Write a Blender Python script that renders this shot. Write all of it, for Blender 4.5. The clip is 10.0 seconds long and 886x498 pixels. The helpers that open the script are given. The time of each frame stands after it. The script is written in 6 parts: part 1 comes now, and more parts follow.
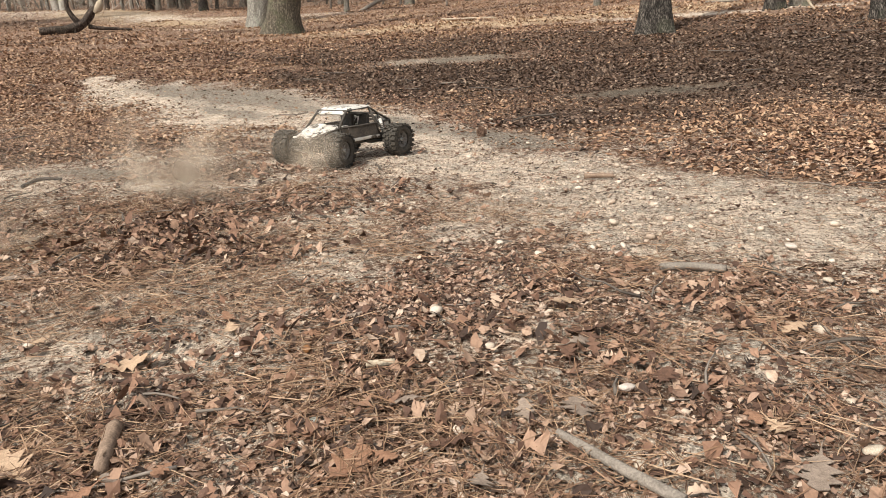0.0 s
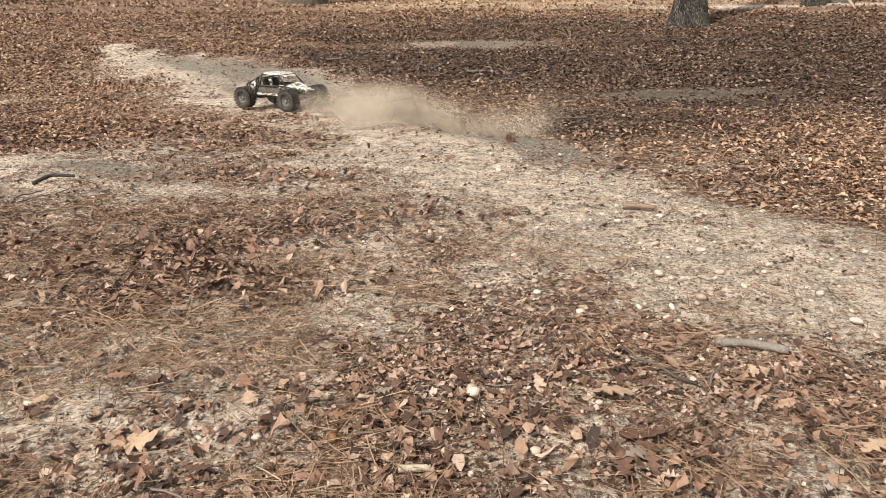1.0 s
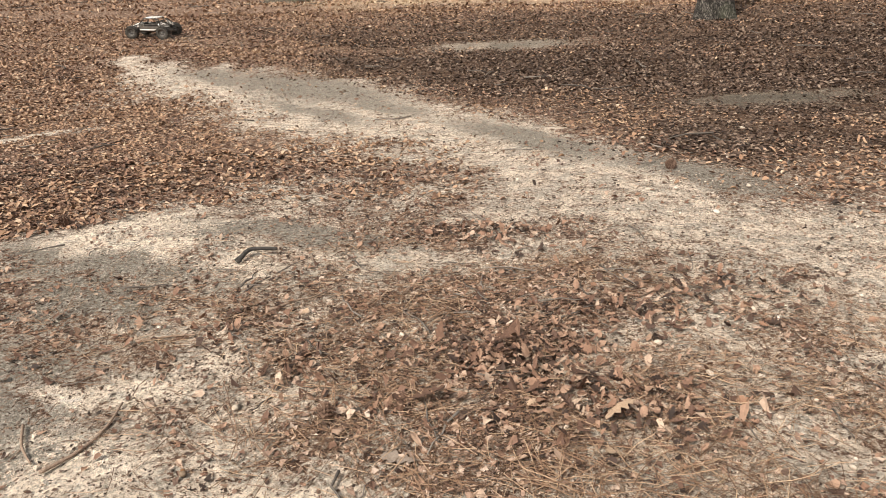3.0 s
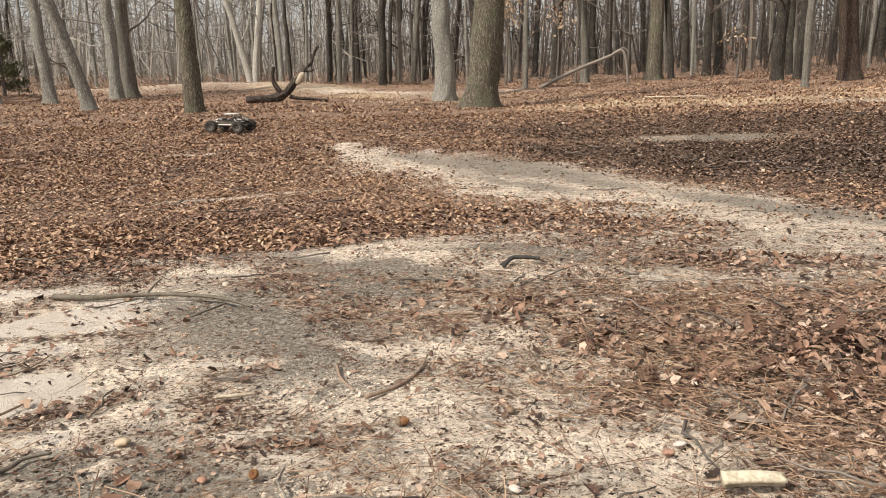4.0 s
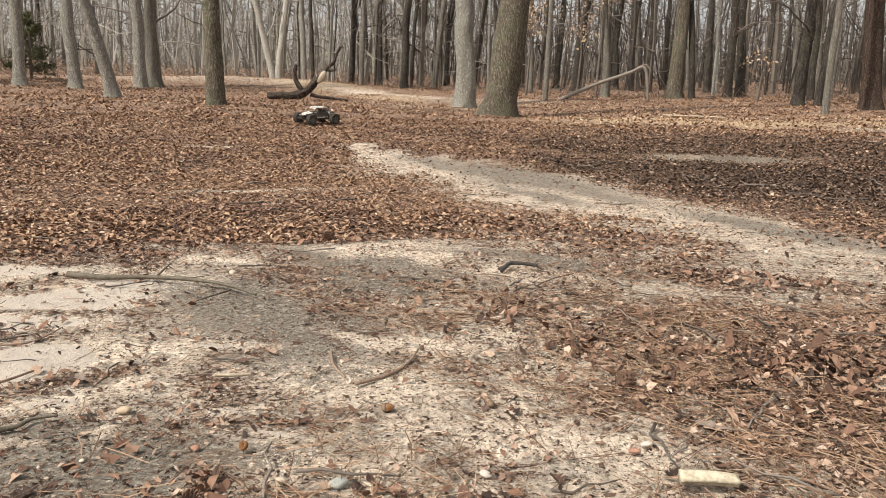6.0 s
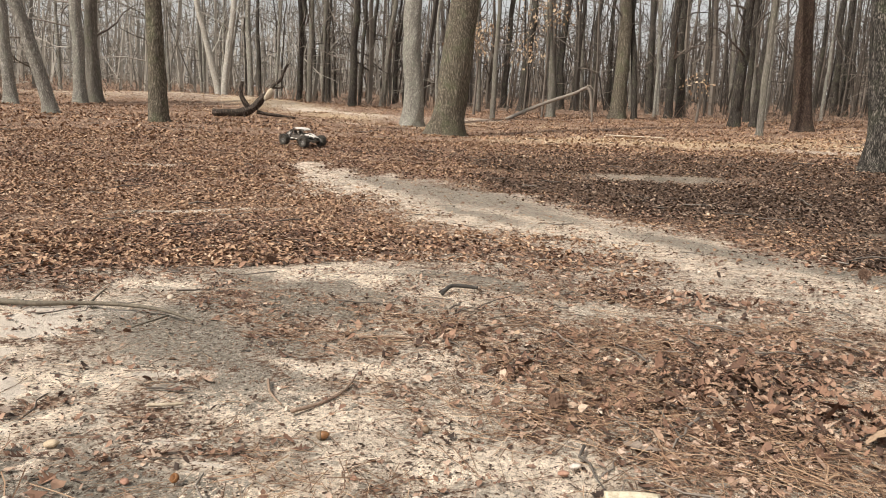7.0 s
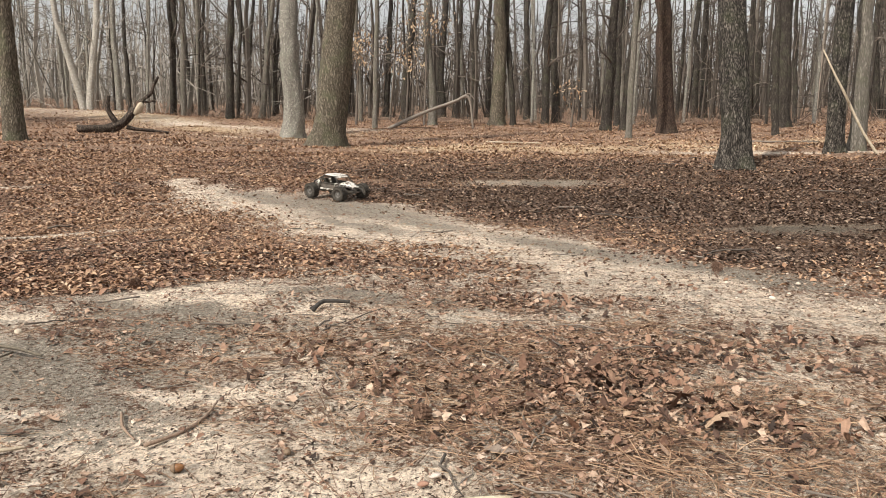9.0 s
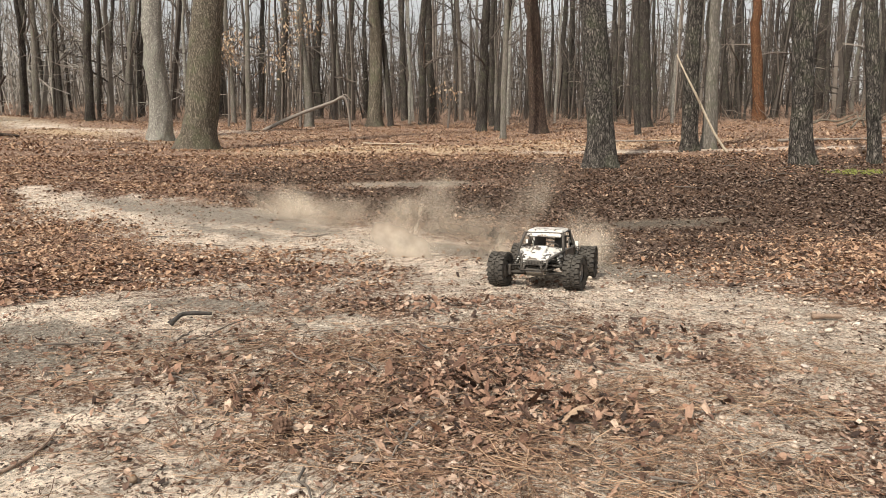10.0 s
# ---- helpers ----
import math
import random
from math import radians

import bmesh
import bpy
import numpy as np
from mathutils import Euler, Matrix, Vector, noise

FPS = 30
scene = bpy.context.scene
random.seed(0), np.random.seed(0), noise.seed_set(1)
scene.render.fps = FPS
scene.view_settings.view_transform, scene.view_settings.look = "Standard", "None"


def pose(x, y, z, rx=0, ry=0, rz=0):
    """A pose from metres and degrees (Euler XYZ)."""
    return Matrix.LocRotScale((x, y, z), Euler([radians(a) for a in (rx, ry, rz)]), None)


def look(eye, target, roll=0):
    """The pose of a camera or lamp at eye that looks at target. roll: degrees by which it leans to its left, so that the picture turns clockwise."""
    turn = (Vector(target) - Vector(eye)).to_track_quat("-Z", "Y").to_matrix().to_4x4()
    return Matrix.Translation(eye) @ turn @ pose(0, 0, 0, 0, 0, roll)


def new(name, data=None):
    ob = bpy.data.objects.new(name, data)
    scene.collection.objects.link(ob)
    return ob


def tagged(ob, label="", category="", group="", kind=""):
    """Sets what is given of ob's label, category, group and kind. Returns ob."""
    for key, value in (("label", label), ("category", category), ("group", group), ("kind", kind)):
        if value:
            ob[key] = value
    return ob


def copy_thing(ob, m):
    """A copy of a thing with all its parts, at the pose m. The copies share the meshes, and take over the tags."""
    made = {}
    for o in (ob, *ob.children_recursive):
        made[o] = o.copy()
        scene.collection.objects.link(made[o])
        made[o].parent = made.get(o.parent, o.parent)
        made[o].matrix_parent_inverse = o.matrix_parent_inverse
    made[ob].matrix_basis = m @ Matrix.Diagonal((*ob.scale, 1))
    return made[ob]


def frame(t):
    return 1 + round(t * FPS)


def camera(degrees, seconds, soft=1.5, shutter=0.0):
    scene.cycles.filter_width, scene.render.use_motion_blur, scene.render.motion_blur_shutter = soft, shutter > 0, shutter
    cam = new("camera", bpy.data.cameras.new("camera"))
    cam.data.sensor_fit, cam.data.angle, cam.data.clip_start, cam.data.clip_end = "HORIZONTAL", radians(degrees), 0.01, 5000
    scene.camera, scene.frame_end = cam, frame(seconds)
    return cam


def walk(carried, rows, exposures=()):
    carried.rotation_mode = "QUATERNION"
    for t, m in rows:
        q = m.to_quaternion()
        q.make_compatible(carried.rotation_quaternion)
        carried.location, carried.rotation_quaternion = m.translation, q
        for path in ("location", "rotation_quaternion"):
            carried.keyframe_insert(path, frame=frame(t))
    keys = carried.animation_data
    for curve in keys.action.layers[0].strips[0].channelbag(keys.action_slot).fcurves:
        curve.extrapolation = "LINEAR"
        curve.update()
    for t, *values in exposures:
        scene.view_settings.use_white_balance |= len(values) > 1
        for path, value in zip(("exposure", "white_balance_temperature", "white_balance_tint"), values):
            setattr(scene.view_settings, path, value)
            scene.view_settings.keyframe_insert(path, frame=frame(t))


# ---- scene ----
# ---------------------------------------------------------------- camera
cam = camera(62.8, 10.0, soft=0.4)
PATH = [
    (0, (0.553, 0.307, 0.787), (0.261, 2.195, 0.195), -3.1),
    (0.5, (0.620, 0.306, 0.794), (0.460, 2.208, 0.196), -2.8),
    (0.8, (0.515, 0.457, 0.884), (0.319, 2.340, 0.241), -0.8),
    (1, (0.439, 0.546, 0.974), (0.121, 2.406, 0.312), -0.3),
    (1.1, (0.365, 0.600, 1.026), (-0.008, 2.445, 0.348), -0.2),
    (1.5, (0.041, 0.778, 1.199), (-0.545, 2.556, 0.495), -1.9),
    (2, (-0.340, 1.122, 1.295), (-0.955, 2.912, 0.651), -2.6),
    (2.2, (-0.481, 1.204, 1.287), (-0.964, 3.037, 0.649), -2.6),
    (3.3, (-1.308, 0.807, 1.116), (-1.488, 2.668, 0.407), -1.7),
    (3.4, (-1.396, 0.849, 1.019), (-1.655, 2.726, 0.379), -2.2),
    (3.5, (-1.428, 0.834, 0.985), (-1.768, 2.715, 0.398), -2.1),
    (3.6, (-1.456, 0.805, 0.920), (-1.873, 2.688, 0.393), -2.3),
    (3.7, (-1.493, 0.801, 0.871), (-1.973, 2.682, 0.392), -2.0),
    (3.9, (-1.517, 0.756, 0.779), (-2.108, 2.623, 0.372), -1.7),
    (4, (-1.517, 0.729, 0.755), (-2.130, 2.594, 0.375), -1.6),
    (4.5, (-1.478, 0.683, 0.724), (-2.164, 2.525, 0.356), -0.5),
    (5, (-1.457, 0.689, 0.722), (-2.154, 2.525, 0.344), 0.3),
    (5.2, (-1.461, 0.678, 0.729), (-2.158, 2.514, 0.346), 0.5),
    (6.5, (-1.413, 0.635, 0.773), (-1.999, 2.517, 0.433), 2.2),
    (7, (-1.391, 0.627, 0.793), (-1.907, 2.533, 0.479), 2.1),
    (7.5, (-1.354, 0.632, 0.804), (-1.800, 2.560, 0.511), 1.7),
    (8, (-1.321, 0.640, 0.804), (-1.703, 2.583, 0.522), 1.1),
    (8.5, (-1.303, 0.634, 0.815), (-1.616, 2.589, 0.533), 0.7),
    (9, (-1.290, 0.639, 0.814), (-1.515, 2.606, 0.530), 0.5),
    (9.5, (-1.259, 0.649, 0.819), (-1.363, 2.626, 0.535), 0.3),
    (10, (-1.216, 0.666, 0.825), (-1.121, 2.644, 0.545), -0.0),
]
walk(cam, [(t, look(eye, target, roll)) for t, eye, target, roll in PATH])

# ---------------------------------------------------------------- light
SUN_AZIMUTH, SUN_HEIGHT = 235.0, 48.0      # degrees; azimuth counted from +x towards +y
world = bpy.data.worlds.new("sky")
scene.world = world
world.use_nodes = True
wn, wl = world.node_tree.nodes, world.node_tree.links
wn.clear()
sky = wn.new("ShaderNodeTexSky")
sky.sky_type, sky.sun_disc = "NISHITA", False
sky.sun_elevation, sky.sun_rotation = radians(SUN_HEIGHT), radians(90 - SUN_AZIMUTH)
sky.air_density, sky.dust_density, sky.ozone_density = 1.6, 3.0, 0.6
pale = wn.new("ShaderNodeHueSaturation")
pale.inputs["Saturation"].default_value = 0.1
pale.inputs["Value"].default_value = 1.25
wb = wn.new("ShaderNodeBackground")
wb.inputs["Strength"].default_value = 0.13
wo = wn.new("ShaderNodeOutputWorld")
wl.new(sky.outputs[0], pale.inputs["Color"])
wl.new(pale.outputs[0], wb.inputs["Color"])
wl.new(wb.outputs[0], wo.inputs["Surface"])

sun_data = bpy.data.lights.new("sun", "SUN")
sun_data.energy, sun_data.angle, sun_data.color = 5.1, radians(1.0), (1.0, 0.93, 0.82)
sun = new("sun", sun_data)
sx, sy = math.cos(radians(SUN_AZIMUTH)), math.sin(radians(SUN_AZIMUTH))
sun.matrix_world = look((30 * sx, 30 * sy, 30 * math.tan(radians(SUN_HEIGHT))), (0, 0, 0))
scene.view_settings.exposure = -0.13


# ---------------------------------------------------------------- materials
def material(name, rough=0.9):
    m = bpy.data.materials.new(name)
    m.use_nodes = True
    n, l = m.node_tree.nodes, m.node_tree.links
    b = n["Principled BSDF"]
    b.inputs["Roughness"].default_value = rough
    b.inputs["Specular IOR Level"].default_value = 0.25
    return m, n, l, b


def coords(n, l, scale=(1, 1, 1), world_space=False):
    c = n.new("ShaderNodeNewGeometry") if world_space else n.new("ShaderNodeTexCoord")
    mp = n.new("ShaderNodeMapping")
    mp.inputs["Scale"].default_value = scale
    l.new(c.outputs["Position" if world_space else "Object"], mp.inputs["Vector"])
    return mp.outputs["Vector"]


def noise_tex(n, l, vec, scale, detail=4.0, rough=0.6):
    t = n.new("ShaderNodeTexNoise")
    t.inputs["Scale"].default_value, t.inputs["Detail"].default_value, t.inputs["Roughness"].default_value = scale, detail, rough
    if vec is not None:
        l.new(vec, t.inputs["Vector"])
    return t.outputs["Fac"]


def ramp(n, l, fac, stops):
    r = n.new("ShaderNodeValToRGB")
    e = r.color_ramp.elements
    while len(e) < len(stops):
        e.new(0.5)
    for el, (p, c) in zip(e, stops):
        el.position, el.color = p, (*c, 1) if len(c) == 3 else c
    l.new(fac, r.inputs["Fac"])
    return r.outputs["Color"]


def mix(n, l, fac, a, b, kind="MIX"):
    m = n.new("ShaderNodeMix")
    m.data_type, m.blend_type = "RGBA", kind
    for key, v in ((0, fac), (6, a), (7, b)):
        if hasattr(v, "is_linked"):
            l.new(v, m.inputs[key])
        elif key == 0:
            m.inputs[0].default_value = v
        else:
            m.inputs[key].default_value = (*v, 1)
    return m.outputs[2]


def bump(n, l, b, height, strength, distance):
    bp = n.new("ShaderNodeBump")
    bp.inputs["Strength"].default_value, bp.inputs["Distance"].default_value = strength, distance
    l.new(height, bp.inputs["Height"])
    l.new(bp.outputs["Normal"], b.inputs["Normal"])


def plain(name, base, second, scale=20.0, rough=0.85, relief=0.3, distance=0.004, metal=0.0, per_island=0.0, world_space=False):
    """Two tones mixed by noise at two scales, with a fine relief."""
    m, n, l, b = material(name, rough)
    v = coords(n, l, world_space=world_space)
    f = noise_tex(n, l, v, scale)
    g = noise_tex(n, l, v, scale * 6, 3)
    c = ramp(n, l, f, [(0.32, base), (0.68, second)])
    c = mix(n, l, 0.35, c, ramp(n, l, g, [(0.35, tuple(q * 0.55 for q in base)), (0.65, tuple(min(1, q * 1.25) for q in second))]))
    if per_island:
        geo = n.new("ShaderNodeNewGeometry")
        c = mix(n, l, per_island, c, ramp(n, l, geo.outputs["Random Per Island"], [(0.0, tuple(q * 0.45 for q in base)), (0.5, base), (1.0, second)]))
    l.new(c, b.inputs["Base Color"])
    b.inputs["Metallic"].default_value = metal
    bump(n, l, b, g, relief, distance)
    return m


def bark_material(name, dark, light, moss=(0.13, 0.15, 0.08), moss_amount=0.25, stretch=0.2, cell=42.0, deep=0.25):
    """Furrowed bark: upright ridges, with lichen in patches."""
    m, n, l, b = material(name, 0.95)
    v = coords(n, l, (1, 1, stretch))
    vo = n.new("ShaderNodeTexVoronoi")
    vo.feature = "DISTANCE_TO_EDGE"
    vo.inputs["Scale"].default_value = cell
    wob = n.new("ShaderNodeMix")
    wob.data_type = "VECTOR"
    wob.inputs[0].default_value = 0.2
    nz = n.new("ShaderNodeTexNoise")
    nz.inputs["Scale"].default_value = 9.0
    l.new(v, nz.inputs["Vector"])
    l.new(v, wob.inputs[4])
    l.new(nz.outputs["Color"], wob.inputs[5])
    l.new(wob.outputs[1], vo.inputs["Vector"])
    furrow = ramp(n, l, vo.outputs["Distance"], [(0.0, (0, 0, 0)), (0.3, (1, 1, 1))])
    furrow = mix(n, l, 0.55, furrow, ramp(n, l, noise_tex(n, l, v, 55.0, 5, 0.75), [(0.36, (0, 0, 0)), (0.6, (1, 1, 1))]), "MULTIPLY")
    c = mix(n, l, furrow, tuple(q * deep for q in dark), mix(n, l, ramp(n, l, noise_tex(n, l, v, 18.0, 5, 0.7), [(0.36, (0, 0, 0)), (0.64, (1, 1, 1))]), dark, light))
    mo = noise_tex(n, l, coords(n, l), 2.2, 5)
    c = mix(n, l, ramp(n, l, mo, [(0.5, (0, 0, 0)), (0.72, (moss_amount * 2,) * 3)]), c, moss)
    l.new(c, b.inputs["Base Color"])
    h = mix(n, l, 0.3, furrow, noise_tex(n, l, v, 60.0))
    bump(n, l, b, h, 0.9, 0.02)
    return m


BARK = {
    "o": bark_material("oak_bark", (0.18, 0.15, 0.11), (0.43, 0.37, 0.285), moss_amount=0.25),
    "b": bark_material("dark_oak_bark", (0.04, 0.034, 0.028), (0.33, 0.29, 0.25), moss_amount=0.12, stretch=0.3, cell=34.0),
    "l": bark_material("lichened_bark", (0.34, 0.315, 0.27), (0.7, 0.66, 0.585), (0.24, 0.25, 0.2), 0.4, 0.3, 36.0, 0.4),
    "g": bark_material("grey_smooth_bark", (0.2, 0.18, 0.15), (0.42, 0.38, 0.33), moss_amount=0.2, stretch=0.12, deep=0.55),
    "d": bark_material("distant_bark", (0.06, 0.05, 0.042), (0.2, 0.172, 0.145), moss_amount=0.12, deep=0.35),
    "u": bark_material("rusty_orange_bark", (0.2, 0.09, 0.045), (0.4, 0.2, 0.1), moss_amount=0.05),
    "r": bark_material("reddish_bark", (0.1, 0.066, 0.05), (0.22, 0.155, 0.12), moss_amount=0.05),
    "w": bark_material("birch_bark", (0.42, 0.39, 0.34), (0.7, 0.66, 0.6), (0.2, 0.18, 0.15), 0.3, 1.4, 9.0, 0.8),
}
TWIG = plain("twig_bark", (0.085, 0.07, 0.058), (0.27, 0.23, 0.195), 6.0, per_island=0.6)


def ground_material():
    """Sand, grey soil and decayed litter, after the masks stored on the sheet."""
    m, n, l, b = material("forest_floor", 0.97)
    b.inputs["Specular IOR Level"].default_value = 0.1
    v = coords(n, l, world_space=True)
    att = {}
    for key in ("sand", "dark", "straw", "damp"):
        a = n.new("ShaderNodeAttribute")
        a.attribute_name = key
        att[key] = a.outputs["Fac"]
    coarse, mid, fine, grit = noise_tex(n, l, v, 1.6, 5), noise_tex(n, l, v, 9, 6, 0.7), noise_tex(n, l, v, 55, 5, 0.75), noise_tex(n, l, v, 260, 3, 0.8)
    litter = ramp(n, l, fine, [(0.3, (0.04, 0.024, 0.016)), (0.45, (0.14, 0.083, 0.056)), (0.57, (0.28, 0.178, 0.122)), (0.7, (0.5, 0.38, 0.29))])
    litter = mix(n, l, 0.45, litter, ramp(n, l, mid, [(0.3, (0.12, 0.065, 0.045)), (0.7, (0.36, 0.22, 0.15))]))
    crook = n.new("ShaderNodeMix")
    crook.data_type = "VECTOR"
    crook.inputs[0].default_value = 0.03
    wav = n.new("ShaderNodeTexNoise")
    wav.inputs["Scale"].default_value = 60.0
    l.new(v, wav.inputs["Vector"])
    l.new(v, crook.inputs[4])
    l.new(wav.outputs["Color"], crook.inputs[5])

    def flakes(scale):
        """Flat overlapping scraps: a tone for each and its distance from the middle."""
        vo = n.new("ShaderNodeTexVoronoi")
        vo.inputs["Scale"].default_value = scale
        l.new(crook.outputs[1], vo.inputs["Vector"])
        sp = n.new("ShaderNodeSeparateColor")
        l.new(vo.outputs["Color"], sp.inputs[0])
        return sp.outputs[0], sp.outputs[1], vo.outputs["Distance"]

    tone, pick, dist = flakes(42.0)
    scrap = ramp(n, l, tone, [(0.0, (0.025, 0.015, 0.011)), (0.3, (0.1, 0.057, 0.039)), (0.62, (0.3, 0.185, 0.125)), (0.85, (0.5, 0.36, 0.26)), (1.0, (0.7, 0.56, 0.44))])
    scrap = mix(n, l, ramp(n, l, dist, [(0.45, (0, 0, 0)), (0.8, (0.85, 0.85, 0.85))]), scrap, (0.06, 0.036, 0.025))
    litter = mix(n, l, 0.62, litter, scrap)
    sand = ramp(n, l, grit, [(0.25, (0.47, 0.38, 0.305)), (0.5, (0.7, 0.585, 0.48)), (0.75, (0.87, 0.75, 0.635))])
    sand = mix(n, l, 0.5, sand, ramp(n, l, mid, [(0.36, (0.33, 0.27, 0.21)), (0.6, (0.8, 0.675, 0.55))]))
    gravel = ramp(n, l, noise_tex(n, l, v, 42, 6, 0.85), [(0.38, (0.27, 0.225, 0.185)), (0.47, (0.88, 0.86, 0.83)), (0.58, (1.32, 1.31, 1.29))])
    sand = mix(n, l, 0.85, sand, gravel, "MULTIPLY")
    blotch = n.new("ShaderNodeMath")
    blotch.operation = "MULTIPLY_ADD"
    l.new(att["sand"], blotch.inputs[0])
    blotch.inputs[1].default_value = -0.22
    l.new(noise_tex(n, l, v, 5.5, 9, 0.74), blotch.inputs[2])
    stain = ramp(n, l, noise_tex(n, l, v, 48, 4, 0.7), [(0.38, (0.14, 0.122, 0.1)), (0.5, (0.36, 0.315, 0.26)), (0.6, (0.72, 0.635, 0.53))])
    sand = mix(n, l, ramp(n, l, blotch.outputs[0], [(0.335, (0, 0, 0)), (0.36, (0.7, 0.7, 0.7))]), sand, stain)
    sand = mix(n, l, ramp(n, l, att["sand"], [(0.85, (0, 0, 0)), (1.0, (1, 1, 1))]), sand, mix(n, l, 1.0, sand, (1.34, 1.36, 1.37), "MULTIPLY"))
    soil = ramp(n, l, fine, [(0.32, (0.1, 0.086, 0.067)), (0.5, (0.25, 0.22, 0.18)), (0.6, (0.4, 0.352, 0.29)), (0.68, (0.66, 0.585, 0.49))])
    straw = ramp(n, l, fine, [(0.3, (0.2, 0.13, 0.08)), (0.5, (0.42, 0.31, 0.2)), (0.72, (0.68, 0.55, 0.4))])

    def cut(mask, detail, amount=0.55, edge=0.12):
        ad = n.new("ShaderNodeMath")
        ad.operation = "MULTIPLY_ADD"
        l.new(detail, ad.inputs[0])
        ad.inputs[1].default_value = amount * 2
        sub = n.new("ShaderNodeMath")
        sub.operation = "SUBTRACT"
        l.new(mask, sub.inputs[0])
        sub.inputs[1].default_value = amount
        l.new(sub.outputs[0], ad.inputs[2])
        return ramp(n, l, ad.outputs[0], [(0.5 - edge, (0, 0, 0)), (0.5 + edge, (1, 1, 1))])

    small, chance, reach = flakes(95.0)
    lying = mix(n, l, ramp(n, l, chance, [(0.66, (0, 0, 0)), (0.68, (1, 1, 1))]), (0, 0, 0), ramp(n, l, reach, [(0.36, (1, 1, 1)), (0.46, (0, 0, 0))]))
    bits = ramp(n, l, small, [(0.0, (0.03, 0.02, 0.015)), (0.45, (0.13, 0.08, 0.055)), (0.8, (0.32, 0.22, 0.16)), (1.0, (0.72, 0.62, 0.52))])
    sand, soil = mix(n, l, lying, sand, bits), mix(n, l, lying, soil, bits)
    washed = ramp(n, l, grit, [(0.3, (0.58, 0.495, 0.41)), (0.6, (0.8, 0.7, 0.6))])
    washed = mix(n, l, 0.35, washed, mix(n, l, 1.0, washed, ramp(n, l, mid, [(0.35, (0.7, 0.68, 0.66)), (0.6, (1.08, 1.08, 1.08))]), "MULTIPLY"))
    sand = mix(n, l, ramp(n, l, att["sand"], [(0.965, (0, 0, 0)), (1.0, (1, 1, 1))]), sand, washed)
    both = mix(n, l, 0.6, mid, fine)
    c = mix(n, l, cut(att["straw"], both, 1.0, 0.2), litter, straw)
    c = mix(n, l, cut(att["sand"], both, 2.3, 0.08), c, sand)
    c = mix(n, l, cut(att["dark"], both, 2.6, 0.08), c, soil)
    c = mix(n, l, ramp(n, l, grit, [(0.64, (0, 0, 0)), (0.72, (0.7, 0.7, 0.7))]), c, (0.085, 0.062, 0.048))
    c = mix(n, l, ramp(n, l, noise_tex(n, l, v, 130, 2, 0.5), [(0.66, (0, 0, 0)), (0.72, (0.8, 0.8, 0.8))]), c, (0.6, 0.52, 0.44))
    # shade on the floor, painted by multiplying its colour down
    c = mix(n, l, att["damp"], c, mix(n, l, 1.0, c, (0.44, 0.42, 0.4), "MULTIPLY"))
    l.new(c, b.inputs["Base Color"])
    h = mix(n, l, 0.45, fine, grit)
    bump(n, l, b, h, 1.0, 0.02)
    return m


GROUND = ground_material()


def leaf_material(name, stops):
    m, n, l, b = material(name, 0.75)
    geo = n.new("ShaderNodeNewGeometry")
    v = coords(n, l)
    c = ramp(n, l, geo.outputs["Random Per Island"], stops)
    f = noise_tex(n, l, v, 70, 4)
    c = mix(n, l, 0.5, c, mix(n, l, 1.0, c, ramp(n, l, f, [(0.3, (0.45, 0.4, 0.38)), (0.65, (1.15, 1.1, 1.05))]), "MULTIPLY"))
    l.new(c, b.inputs["Base Color"])
    b.inputs["Specular IOR Level"].default_value = 0.35
    bump(n, l, b, f, 0.5, 0.003)
    return m


LEAF = leaf_material("dry_oak_leaf", [(0.0, (0.03, 0.019, 0.014)), (0.3, (0.12, 0.066, 0.045)), (0.6, (0.25, 0.143, 0.094)), (0.85, (0.34, 0.22, 0.152)), (1.0, (0.5, 0.38, 0.29))])
# darker copy of the dry leaf, for leaves within the painted shade
LEAF_SHADED = leaf_material("shaded_oak_leaf", [(0.0, (0.024, 0.015, 0.011)), (0.4, (0.08, 0.05, 0.035)), (0.75, (0.155, 0.103, 0.074)), (1.0, (0.3, 0.225, 0.17))])
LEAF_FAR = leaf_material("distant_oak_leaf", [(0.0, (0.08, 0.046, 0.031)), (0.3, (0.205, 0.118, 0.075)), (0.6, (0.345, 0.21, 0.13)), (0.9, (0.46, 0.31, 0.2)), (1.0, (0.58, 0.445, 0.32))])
LEAF_RUST = leaf_material("russet_leaf", [(0.0, (0.15, 0.085, 0.05)), (0.35, (0.38, 0.25, 0.15)), (0.7, (0.54, 0.41, 0.27)), (1.0, (0.7, 0.58, 0.42))])
NEEDLE = leaf_material("pine_needle", [(0.0, (0.09, 0.05, 0.032)), (0.5, (0.25, 0.15, 0.09)), (1.0, (0.46, 0.33, 0.22))])
WEATHERED = leaf_material("weathered_litter", [(0.0, (0.05, 0.031, 0.023)), (0.25, (0.18, 0.112, 0.08)), (0.6, (0.34, 0.228, 0.166)), (0.9, (0.47, 0.35, 0.272)), (1.0, (0.6, 0.49, 0.4))])
CRUMB = leaf_material("litter_crumb", [(0.0, (0.025, 0.017, 0.013)), (0.4, (0.1, 0.06, 0.043)), (0.75, (0.23, 0.15, 0.105)), (1.0, (0.5, 0.4, 0.32))])
STONE = leaf_material("quartz_pebble", [(0.0, (0.22, 0.15, 0.11)), (0.3, (0.4, 0.31, 0.24)), (0.7, (0.54, 0.455, 0.37)), (1.0, (0.7, 0.62, 0.53))])


